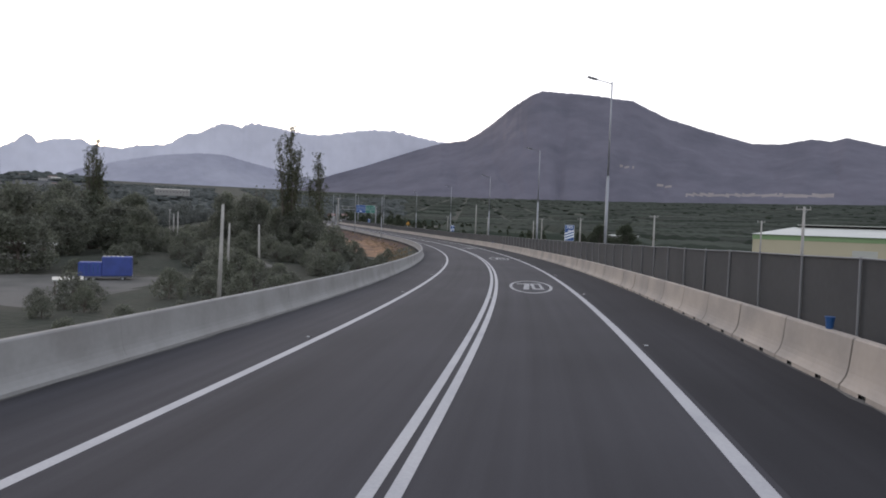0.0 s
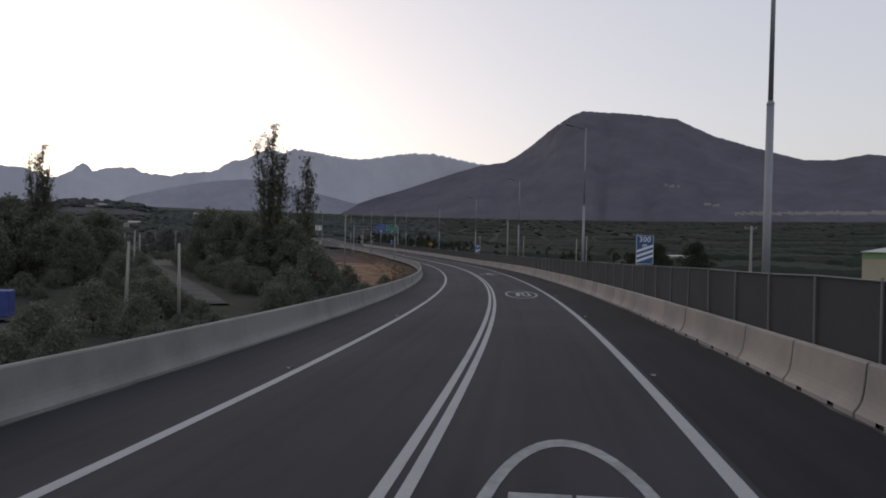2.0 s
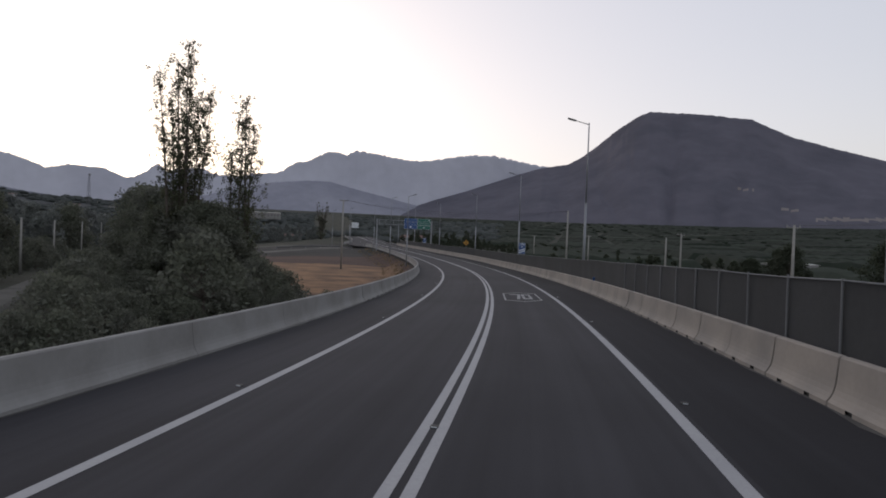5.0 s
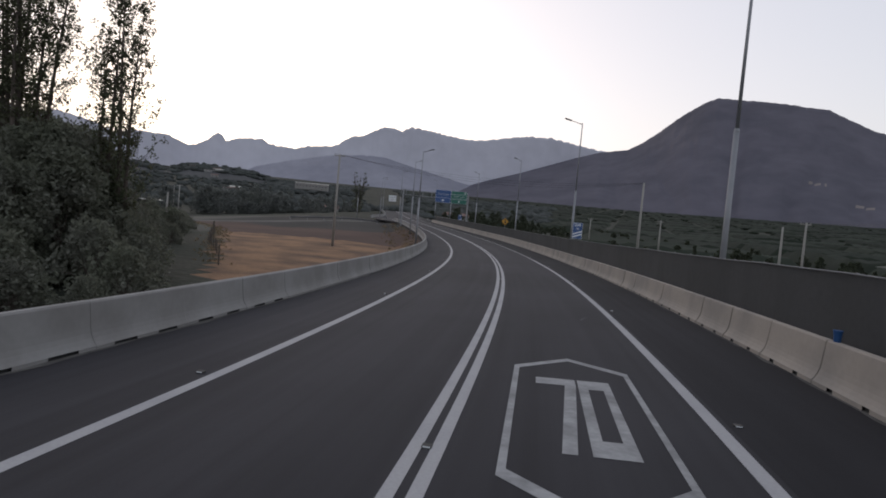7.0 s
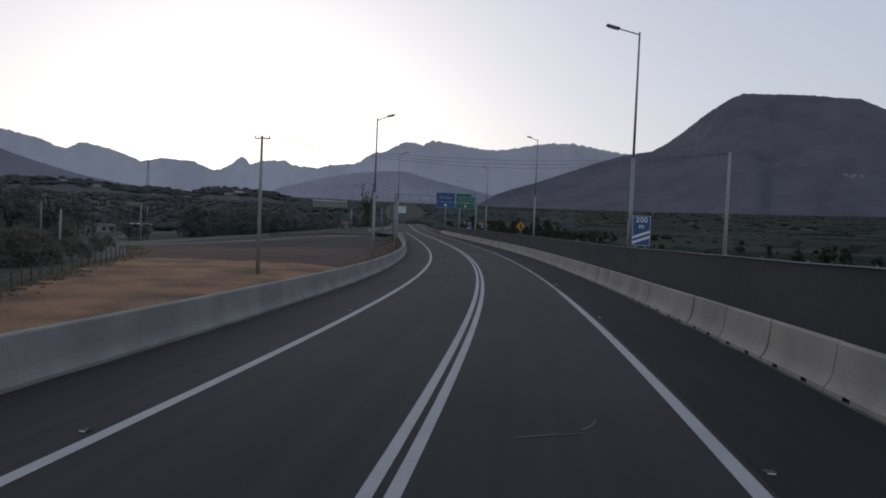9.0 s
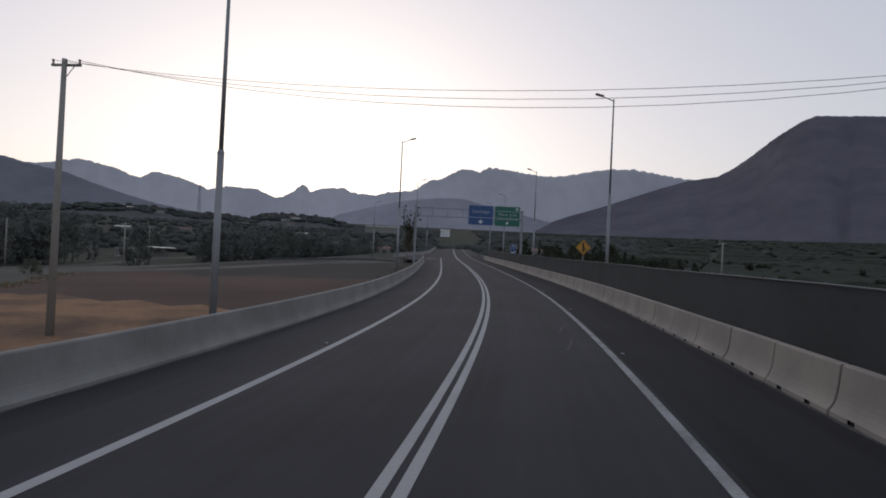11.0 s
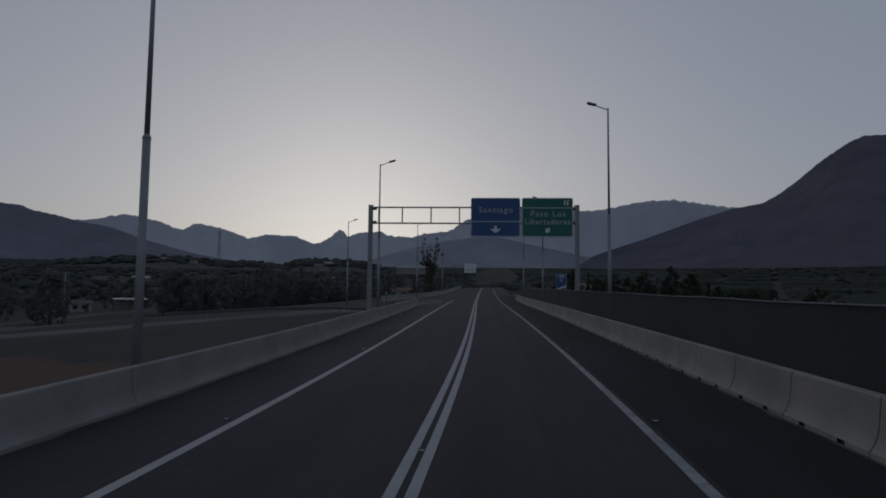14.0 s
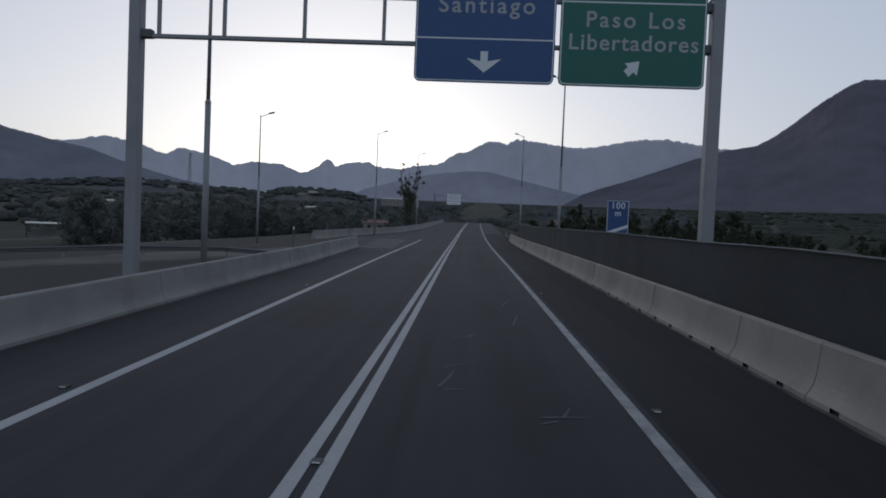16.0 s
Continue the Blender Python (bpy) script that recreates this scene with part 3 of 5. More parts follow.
# ---- concrete barriers ----
def barrier_mesh(length, mat, notch):
    """A New Jersey profile, toe towards -x, with two drain openings at its foot."""
    half = [(0.25, 0.0), (0.25, 0.075), (0.205, 0.13), (0.165, 0.20), (0.137, 0.28), (0.120, 0.37), (0.107, 0.48), (0.078, 0.775), (0.055, 0.805)]
    prof = [(-x, z) for x, z in half] + half[::-1]
    cuts = [0.0, 0.02]
    for c in (0.27, 0.73):
        cuts += [length * c - notch / 2, length * c + notch / 2] if notch else []
    cuts += [length - 0.02, length]
    verts, faces, k = [], [], len(prof)
    for i, y in enumerate(cuts):
        sc = 0.965 if i in (0, len(cuts) - 1) else 1.0
        verts += [(x * sc, y - length / 2, z * (0.99 if sc < 1 else 1) + (0.0)) for x, z in prof]
    for i in range(len(cuts) - 1):
        hole = notch and i in (2, 4)
        for j in range(k - 1):
            if hole and j in (0, k - 2):
                continue
            faces.append((i * k + j, i * k + j + 1, (i + 1) * k + j + 1, (i + 1) * k + j))
    faces += [tuple(range(k))[::-1], tuple((len(cuts) - 1) * k + j for j in range(k))]
    me = mesh_of("segment", verts, faces, mat)
    if notch:
        bm = bmesh.new()
        bm.from_mesh(me)
        for c in (0.27, 0.73):
            y = length * c - length / 2
            got = bmesh.ops.create_cube(bm, size=1.0, matrix=Matrix.Translation((0, y, 0.036)) @ Matrix.Diagonal((0.42, notch, 0.070, 1)))
            for f in {f for v in got["verts"] for f in v.link_faces}:
                f.material_index = 1
        bmesh.ops.recalc_face_normals(bm, faces=bm.faces)
        bm.to_mesh(me)
        bm.free()
        me.materials.append(DARK)
    return me


def barrier(name, label, s0, s1, offset, length, notch, mat):
    root = empty(name, Matrix(), label, "concrete barrier")
    me = barrier_mesh(length - 0.007, mat, notch)
    s, rng = s0, random.Random(name)
    while s < s1:
        a, b = on_road(s, offset(s)), on_road(s + length, offset(s + length))
        ob = new("segment", me)
        ob.parent = root
        mid = (a + b) / 2
        d = (b - a).normalized()
        x = d.cross(Vector((0, 0, 1))).normalized()
        z = x.cross(d)
        turn = Matrix((x, d, z)).transposed().to_4x4()
        ob.matrix_world = Matrix.Translation(mid + Vector((0, 0, -0.004)) + x * rng.uniform(-0.012, 0.012)) @ turn @ pose(0, 0, 0, 0, 0, rng.uniform(-0.12, 0.12))
        s += length
    return root


barrier("concrete_barrier", "light grey precast concrete road barrier beside the fence", 8.0, 323.0, lambda s: 6.21, 2.45, 0.20, CONCRETE)
barrier("concrete_barrier", "grey precast concrete road barrier beside the field", 8.0, 136.5, lambda s: -6.31, 2.75, 0.0, OLD_CONCRETE)
barrier("concrete_barrier", "grey precast concrete road barrier with wide drain gaps", 137.25, 150.5, lambda s: -6.31, 2.75, 0.62, OLD_CONCRETE)
barrier("concrete_barrier", "grey precast concrete road barrier beside the field", 151.0, 298.0, lambda s: -6.31 - max(0, s - 282) * 0.03, 2.75, 0.0, OLD_CONCRETE)
barrier("concrete_barrier", "grey precast concrete barrier beyond the side road", 311.0, 424.0, lambda s: float(np.interp(s, [309, 322, 340, 360, 420], [-13.2, -11.9, -8.4, -7.0, -7.0])), 2.75, 0.0, OLD_CONCRETE)


# ---- fence ----
def fence():
    root = empty("fence", Matrix(), "tall dark netting fence on grey steel posts behind the barrier", "fence")
    post = done("post", tubed((0, 0, -0.5), (0, 0, 2.0), 0.024, 0.024, 8), FENCE_STEEL)
    s, gap, last = 7.25, 2.2, None
    rng = random.Random(3)
    while s < 322:
        q = on_road(s, 6.72)
        ob = new("post", post)
        ob.parent = root
        back = Vector((math.cos(heading(s)), math.sin(heading(s)), 0)) * (0.0 if s < 140 else 0.10)
        ob.matrix_world = Matrix.Translation(q + back) @ pose(0, 0, 0, rng.uniform(-0.8, 0.8), rng.uniform(-0.8, 0.8), 0)
        top = q + Vector((0, 0, 1.96 + rng.uniform(-0.02, 0.02)))
        if last:
            a, b = last
            low = [a + Vector((0, 0, -0.3)), q + Vector((0, 0, -0.3))]
            out = Vector((math.cos(heading(s)), math.sin(heading(s)), 0)) * 0.045
            mids = [(b + top) / 2 + out * rng.uniform(0.4, 1.6), (low[0] + low[1]) / 2 + out * rng.uniform(0.4, 1.6)]
            vs = [low[0] + out, mids[1], low[1] + out, top + out, mids[0], b + out]
            thin = [v + out * 0.2 for v in vs]
            net = mesh_of("net_panel", vs + thin, [(0, 1, 4, 5), (1, 2, 3, 4), (6, 11, 10, 7), (7, 10, 9, 8), (5, 4, 10, 11), (4, 3, 9, 10)], NET)
            part("net_panel", net, None, root)
            part("top_rail", tubed(b, top, 0.016, 0.016, 6), FENCE_STEEL, root)
        last = (q.copy(), top)
        s += gap
    return root


fence()


# ---- street lamps ----
def street_lamp(m, height, side, reach=1.0):
    """A stepped steel column with an outreach arm and a flat lantern; side is -1 for an arm to the left."""
    root = empty("street_lamp", m, "tall galvanised steel street lamp with one arm", "street lamp", "street lamps along the road")
    cut = height * 0.52
    part("lower_column", tubed((0, 0, 0), (0, 0, cut), 0.105, 0.095, 12), STEEL, root, smooth=True)
    part("upper_column", tubed((0, 0, cut), (0, 0, height), 0.066, 0.045, 12), STEEL, root, smooth=True)
    part("base_plate", boxed((0.42, 0.42, 0.03), (0, 0, 0.015), bevel=0.006), STEEL, root)
    part("collar", tubed((0, 0, cut - 0.04), (0, 0, cut + 0.05), 0.108, 0.072, 12), STEEL, root)
    part("arm", tubed((0, 0, height - 0.12), (side * 1.05 * reach, 0, height + 0.16), 0.032, 0.028, 8), DARK_STEEL, root)
    turn = Matrix.Rotation(-side * math.atan2(0.28, 1.05), 4, "Y")
    lantern = part("lantern", boxed((0.68 * min(1.0, reach + 0.1), 0.26, 0.10), (side * 1.32 * reach, 0, height + 0.235), turn, 0.03), DARK_STEEL, root)
    part("lens", boxed((0.42 * min(1.0, reach + 0.1), 0.18, 0.02), (side * 1.34 * reach, 0, height + 0.18), turn, 0.004), WHITE, lantern, "clear flat lamp glass")
    return root


for s_, u_, top_ in ((86.8, 7.6, 11.75), (119.9, 7.75, 11.1), (155.4, 7.45, 10.45), (190.8, 7.4, 10.45), (225.6, 7.6, 10.45), (261.1, 7.55, 10.85), (297.0, 7.6, 11.4), (333.3, 7.9, 13.1), (50.5, 7.6, 12.5)):
    q = on_road(s_, u_)
    street_lamp(stand(s_, u_, q.z - 0.42), top_ - q.z + 0.42, -1, 1.0 if s_ < 200 else 0.68)
for s_, u_, top_ in ((202.85, -7.4, 7.9), (241.0, -7.35, 10.1), (274.4, -7.4, 10.6), (307.0, -16.9, 10.0), (327.7, -9.9, 12.0), (362.3, -8.1, 13.8)):
    q = on_road(s_, u_)
    street_lamp(stand(s_, u_, q.z - 0.5), top_ - q.z + 0.5, 1, 0.72)


# ---- signs ----
def gantry():
    s0 = 269.7
    m = stand(s0, 0.0, on_road(s0, 0).z)
    z0 = m.translation.z
    root = empty("sign_gantry", m, "grey steel gantry spanning the road with two direction signs", "sign gantry")
    top = 6.62 - z0
    for x in (-7.24, 7.15):
        leg = part("post", boxed((0.30, 0.30, top + 0.75), (x, 0, top / 2 - 0.375), bevel=0.03), STEEL, root)
        part("cap", boxed((0.34, 0.34, 0.03), (x, 0, top + 0.015), bevel=0.006), STEEL, leg)
        for z in (top - 0.20, top - 1.20):
            part("bracket", boxed((0.30, 0.20, 0.22), (x - math.copysign(0.27, x), 0, z), bevel=0.03), DARK_STEEL, leg)
        part("foot", boxed((0.6, 0.6, 0.05), (x, 0, -0.72), bevel=0.01), STEEL, leg)
    for z in (top - 0.13, top - 1.25):
        part("chord", boxed((14.0, 0.12, 0.10), (-0.045, 0, z), bevel=0.012), STEEL, root)
    for x in (-6.67, -5.0, -2.97, -0.98, 1.0, 2.98, 4.95, 6.65):
        part("strut", boxed((0.085, 0.085, 1.02), (x, 0, top - 0.69), bevel=0.008), STEEL, root)
    for name, face, x, w in (("blue_panel", BLUE, 1.53, 3.42), ("green_panel", GREEN, 5.10, 3.50)):
        h, zc = 2.72, (7.15 + 4.43) / 2 - z0
        panel = part(name, plate(rounded(w, h, 0.14), 0.05), face, root, "retroreflective " + name.split("_")[0] + " direction panel")
        panel.location = (x, -0.16, zc)
        edge = rounded(w - 0.05, h - 0.05, 0.12)
        inner = rounded(w - 0.10, h - 0.10, 0.10)
        bm = bmesh.new()
        for quad in ring(edge, inner):
            bm.faces.new([bm.verts.new((a, -0.004, b)) for a, b in quad])
        part("border", bm, WHITE, panel)
        part("rule", boxed((w - 0.1, 0.004, 0.035), (0, -0.004, -0.30 if face is BLUE else h / 2 - 0.70)), WHITE, panel)
        for z in (-0.8, 0.0, 0.8):
            part("stiffener", boxed((w - 0.3, 0.06, 0.05), (0, 0.08, z)), STEEL, panel)
        if face is BLUE:
            letters("Santiago", 0.56, LETTER, panel, 0.02, 0.50, spread=1.25)
            part("arrow", plate([(-0.09, -0.60), (-0.09, -0.84), (-0.42, -0.78), (0, -1.12), (0.42, -0.78), (0.09, -0.84), (0.09, -0.60)], 0.003, -0.007), WHITE, panel)
        else:
            letters("Paso Los", 0.54, LETTER, panel, 0.05, 0.23, spread=1.25)
            letters("Libertadores", 0.54, LETTER, panel, 0.02, -0.32, spread=1.12)
            part("arrow", plate([(-0.18, -0.97), (-0.08, -0.87), (-0.16, -0.79), (0.19, -0.73), (0.14, -1.08), (0.06, -1.0), (-0.06, -1.11)][::-1], 0.003, -0.007), WHITE, panel)
            part("pictogram", plate([(1.12, 0.86), (1.18, 1.22), (1.26, 1.22), (1.22, 0.86)], 0.003, -0.007), WHITE, panel)
            part("pictogram", plate([(1.30, 0.86), (1.33, 1.05), (1.42, 1.22), (1.50, 1.22), (1.42, 1.02), (1.46, 0.86)], 0.003, -0.007), WHITE, panel)
    return root


gantry()


def countdown_sign(s, u, top, text, bars, turn=0.0):
    w, h = 0.86, 1.46
    m = stand(s, u, on_road(s, u).z, turn)
    root = empty("countdown_sign", m, "blue exit countdown sign with white number and bars", "road sign", "exit countdown signs")
    zc = top - h / 2 - m.translation.z
    panel = part("panel", plate(rounded(w, h, 0.03), 0.02), BLUE, root)
    panel.location = (0, 0, zc)
    bm = bmesh.new()
    for quad in ring(rounded(w - 0.01, h - 0.01, 0.03), rounded(w - 0.05, h - 0.05, 0.02)):
        bm.faces.new([bm.verts.new((a, -0.003, b)) for a, b in quad])
    part("border", bm, WHITE, panel)
    letters(text, 0.36, WHITE, panel, 0, 0.52, spread=1.1)
    letters("m", 0.34, WHITE, panel, 0, 0.22)
    for i in range(bars):
        z = -0.65 + i * 0.25
        part("bar", plate([(-0.405, z), (0.405, z + 0.30), (0.405, z + 0.43), (-0.405, z + 0.13)], 0.003, -0.006), WHITE, panel)
    for x in (-0.22, 0.22):
        part("post", boxed((0.06, 0.06, zc + 0.6 + 0.5), (x, 0.055, (zc + 0.6 - 0.5) / 2), bevel=0.006), STEEL, root)
    return root


countdown_sign(101.35, 7.67, 2.08, "300", 3)
countdown_sign(190.0, 7.75, 1.30, "200", 2)
countdown_sign(279.3, 7.32, 2.24, "100", 1)


def merge_sign(s, u, zc):
    m = stand(s, u, on_road(s, u).z)
    root = empty("warning_sign", m, "yellow diamond merge warning sign on a post", "road sign")
    z = zc - m.translation.z
    r = 0.62
    panel = part("panel", plate([(0, r), (-r, 0), (0, -r), (r, 0)], 0.02), YELLOW, root)
    panel.location = (0, 0, z)
    bm = bmesh.new()
    q1 = [(0, r - 0.03), (-r + 0.03, 0), (0, -r + 0.03), (r - 0.03, 0)]
    q2 = [(0, r - 0.06), (-r + 0.06, 0), (0, -r + 0.06), (r - 0.06, 0)]
    for quad in ring(q1, q2):
        bm.faces.new([bm.verts.new((a, -0.003, b)) for a, b in quad])
    part("border", bm, BLACK, panel)
    part("symbol", plate([(-0.09, -0.36), (-0.09, 0.36), (0.05, 0.36), (0.05, -0.04), (0.12, -0.05), (0.27, -0.27), (0.21, -0.31), (0.05, -0.14), (0.05, -0.36)][::-1], 0.003, -0.006), BLACK, panel)
    part("post", boxed((0.07, 0.07, z + r + 0.5), (0, 0.06, (z + r - 0.7) / 2 - 0.0), bevel=0.006), STEEL, root)
    return root


merge_sign(235.0, 7.9, 1.21)


def road_stud(s, u):
    m = stand(s, u, on_road(s, u).z)
    root = empty("road_stud", m, "small pale reflective road stud on the asphalt", "road stud", "road studs")
    part("body", boxed((0.11, 0.10, 0.022), (0, 0, 0.015), bevel=0.006), DUST, root)
    part("reflector", boxed((0.08, 0.012, 0.012), (0, -0.05, 0.016)), WHITE, root)
    return root


stud = road_stud(22.0, -3.78)
for k_ in range(1, 22):
    for u_ in (-3.78, 3.74):
        copy_thing(stud, stand(22.0 + 12.0 * k_, u_, on_road(22.0 + 12.0 * k_, u_).z))
for k_ in range(0, 11):
    copy_thing(stud, stand(20.0 + 24.0 * k_, 0.0, on_road(20.0 + 24.0 * k_, 0.0).z))


# ---- trees ----
def leaves(rng, centres, radii, per, size, squash=1.0):
    """Small turned leaf cards scattered through clumps: two triangles each, every one turned its own way."""
    verts, faces = [], []
    for c, r in zip(centres, radii):
        k = max(3, int(per * r))
        d = rng.normal(size=(k, 3))
        d /= np.linalg.norm(d, axis=1)[:, None]
        p = c + d * (r * rng.random((k, 1)) ** 0.45) * np.array([1, 1, squash])
        a = rng.normal(size=(k, 3))
        a /= np.linalg.norm(a, axis=1)[:, None]
        b = np.cross(a, rng.normal(size=(k, 3)))
        b /= np.linalg.norm(b, axis=1)[:, None]
        w = size * rng.uniform(0.6, 1.4, (k, 1))
        n0 = len(verts)
        quad = np.stack([p - a * w, p + b * w * 0.55, p + a * w, p - b * w * 0.55], 1).reshape(-1, 3)
        verts.extend(quad.tolist())
        faces.extend((n0 + 4 * i, n0 + 4 * i + 1, n0 + 4 * i + 2, n0 + 4 * i + 3) for i in range(k))
    return verts, faces


def limb(bm, pts, r0, r1, sides=6):
    for i in range(len(pts) - 1):
        f0, f1 = i / (len(pts) - 1), (i + 1) / (len(pts) - 1)
        tube(bm, pts[i], pts[i + 1], r0 + (r1 - r0) * f0, r0 + (r1 - r0) * f1, sides)


def poplar(seed, height, stems, width, bare, mat, label, leaf=0.085):
    """Slim upright stems side by side, each with many steep thin limbs; small leaf tufts along them leave sky between."""
    rng = np.random.default_rng(seed)
    root = empty("poplar_tree", Matrix(), label, "tree")
    wood = bmesh.new()
    centres, radii = [], []
    for k in range(stems):
        a = 6.28 * k / stems + rng.uniform(-0.4, 0.4)
        away = width * (0.08 + 0.20 * (k % 3) / 2)
        top = height * (1.0 if k == 0 else rng.uniform(0.80, 0.99) - 0.10 * (k % 3) / 2)
        bx, by = 0.35 * away * math.cos(a), 0.35 * away * math.sin(a)
        tx, ty = away * math.cos(a), away * math.sin(a)
        pts = [Vector((bx + (tx - bx) * t ** 0.7 + 0.16 * math.sin(5 * t + k), by + (ty - by) * t ** 0.7 + 0.16 * math.cos(4 * t + k), -0.4 + top * t)) for t in np.linspace(0, 1, 11)]
        limb(wood, pts, 0.11 + 0.004 * height, 0.015, 7)
        reach = width * (0.33 if stems > 4 else 0.42)
        for j in range(int(top * (2.3 if stems > 4 else 2.7))):
            t = bare + (0.985 - bare) * rng.random() ** 0.9
            f = t * 10
            p0 = pts[min(9, int(f))].lerp(pts[min(9, int(f)) + 1], f - min(9, int(f)))
            b = rng.uniform(0, 6.28)
            out = reach * rng.uniform(0.25, 1.0) * (1.0 - 0.72 * t ** 2)
            rise = out * rng.uniform(1.1, 2.6)
            p1 = p0 + Vector((math.cos(b) * out, math.sin(b) * out, min(rise, top - p0.z)))
            mid = p0.lerp(p1, 0.5) + Vector((0, 0, -0.14 * out))
            limb(wood, [p0, mid, p1], 0.020, 0.006, 4)
            for q0 in np.linspace(0.2, 1.0, 4 + int(out * 3.0)):
                if rng.random() < 0.70:
                    q = p0.lerp(mid, q0 * 2) if q0 < 0.5 else mid.lerp(p1, q0 * 2 - 1)
                    centres.append(np.array(q) + rng.normal(0, 0.2, 3))
                    radii.append(rng.uniform(0.14, 0.36))
        centres += [np.array(pts[10]) - np.array((0, 0, 0.3 * n)) + rng.normal(0, 0.1, 3) for n in range(8)]
        radii += [0.2] * 8
    part("trunk", wood, BARK, root)
    v, f = leaves(rng, centres, radii, 62, leaf, 1.15)
    part("crown", mesh_of("crown", v, f, mat), None, root)
    return root


def broad_tree(seed, height, width, mat, label, name="tree", clumps=60, leaf=0.26, per=40, low=0.18, cone=0.0):
    """A trunk that forks into limbs, each carrying uneven leaf clumps."""
    rng = np.random.default_rng(seed)
    root = empty(name, Matrix(), label, "tree")
    wood = bmesh.new()
    fork = Vector((rng.normal(0, 0.1), rng.normal(0, 0.1), height * (0.3 if not cone else 0.9)))
    limb(wood, [Vector((0, 0, -0.4)), fork * 0.5, fork], 0.05 + 0.022 * height, 0.03 + 0.008 * height, 7)
    centres, radii = [], []
    for k in range(clumps):
        b, t = rng.uniform(0, 6.28), rng.uniform(low, 1.0)
        reach = (math.sin(math.pi * min(1, 0.22 + 0.72 * t)) if not cone else (1.05 - t)) * width / 2
        d = reach * rng.uniform(0.25, 1.0) ** 0.6
        c = Vector((math.cos(b) * d, math.sin(b) * d, height * t * 0.96))
        if k % 3 == 0:
            st = Vector((0, 0, min(fork.z, c.z) * 0.8))
            limb(wood, [st, st.lerp(c, 0.55) + Vector((0, 0, 0.15)), c], 0.05, 0.012, 4)
        centres.append(np.array(c) + rng.normal(0, 0.1 * width / 5, 3))
        radii.append(width * rng.uniform(0.09, 0.19))
    part("trunk", wood, BARK, root)
    v, f = leaves(rng, centres, radii, per, leaf, 0.85)
    part("crown", mesh_of("crown", v, f, mat), None, root)
    return root


def place(proto, s, u, scale=1.0, turn=0.0, tall=1.0, first=False, z=None):
    q = on_road(s, u)
    z = ground_z(q.x, q.y) if z is None else z
    m = Matrix.Translation((q.x, q.y, z)) @ Matrix.Rotation(radians(turn), 4, "Z") @ Matrix.Diagonal((scale, scale, scale * tall, 1))
    if first:
        proto.matrix_world = m
        return proto
    return copy_thing(proto, m)


POPLARS = "tall poplar with thin leaves over dark bushes"
poplar_a = place(poplar(11, 24.3, 8, 8.6, 0.22, LEAF, POPLARS), 167.8, -29.2, 1.0, 0, first=True)
poplar_b = place(poplar(12, 20.0, 4, 6.0, 0.20, LEAF, POPLARS), 169.6, -23.9, 1.0, 0, first=True)
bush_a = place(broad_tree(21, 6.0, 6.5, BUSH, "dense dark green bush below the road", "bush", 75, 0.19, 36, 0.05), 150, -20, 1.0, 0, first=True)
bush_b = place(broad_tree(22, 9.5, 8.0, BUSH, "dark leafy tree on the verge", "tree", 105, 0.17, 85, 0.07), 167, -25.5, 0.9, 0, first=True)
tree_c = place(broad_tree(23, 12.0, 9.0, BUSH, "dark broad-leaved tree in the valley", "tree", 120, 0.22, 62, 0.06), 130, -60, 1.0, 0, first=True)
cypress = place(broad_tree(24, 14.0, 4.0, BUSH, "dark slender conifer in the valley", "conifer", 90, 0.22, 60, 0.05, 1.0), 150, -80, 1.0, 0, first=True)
rng = random.Random(5)
for s_, u_, k_ in ((166, -26.5, 1.0), (171, -29, 1.05), (167.5, -28, 0.95), (169.5, -24.5, 0.62), (162, -25, 0.75), (174, -31, 1.0), (168, -31, 0.95), (172, -26.5, 0.9), (165, -24.0, 0.85)):
    place(bush_b, s_, u_, k_, rng.uniform(0, 360))
def lane_side(s, u, clear=3.6):
    """Whether a place lies on the farm lane."""
    q = on_road(s, u)
    d = (LANE_B - LANE_A).normalized()
    e = Vector((q.x, q.y)) - LANE_A
    return abs(e.x * d.y - e.y * d.x) < clear and e.dot(d) > 6


for i in range(165):
    s_, u_ = rng.uniform(58, 166), -10.5 - 44 * rng.random() ** 1.2
    if s_ > 150 and u_ > -17:
        continue
    if not lane_side(s_, u_) and not (98 < s_ < 128 and u_ < -38) and not (108 < s_ < 121 and u_ < -32):
        place(bush_a, s_, u_, rng.uniform(0.22, 0.50) * (0.75 if u_ > -15 else 1.0), rng.uniform(0, 360), rng.uniform(0.7, 1.1))
for s_, u_, k_ in ((172, -66, 0.95), (178, -72, 1.0), (166, -70, 0.95), (154, -52, 0.62), (160, -58, 0.8), (185, -80, 1.0), (150, -62, 0.8), (190, -62, 0.9), (140, -75, 0.9), (175, -85, 1.1), (200, -47, 1.0), (206, -51, 1.0), (213, -55, 1.1), (194, -44, 0.9), (220, -58, 1.0), (158, -66, 0.8), (205, -72, 0.9), (148, -70, 0.75)):
    if lane_side(s_, u_, 7.5):
        continue
    place(tree_c, s_, u_, k_, rng.uniform(0, 360), rng.uniform(0.9, 1.1))
for i in range(46):
    s_ = rng.uniform(186, 262)
    place(bush_a, s_, float(np.interp(s_, [180, 217, 235, 270], [-26, -37, -42, -55])) - 14 * rng.random(), rng.uniform(0.3, 0.62), rng.uniform(0, 360), rng.uniform(0.7, 1.1))
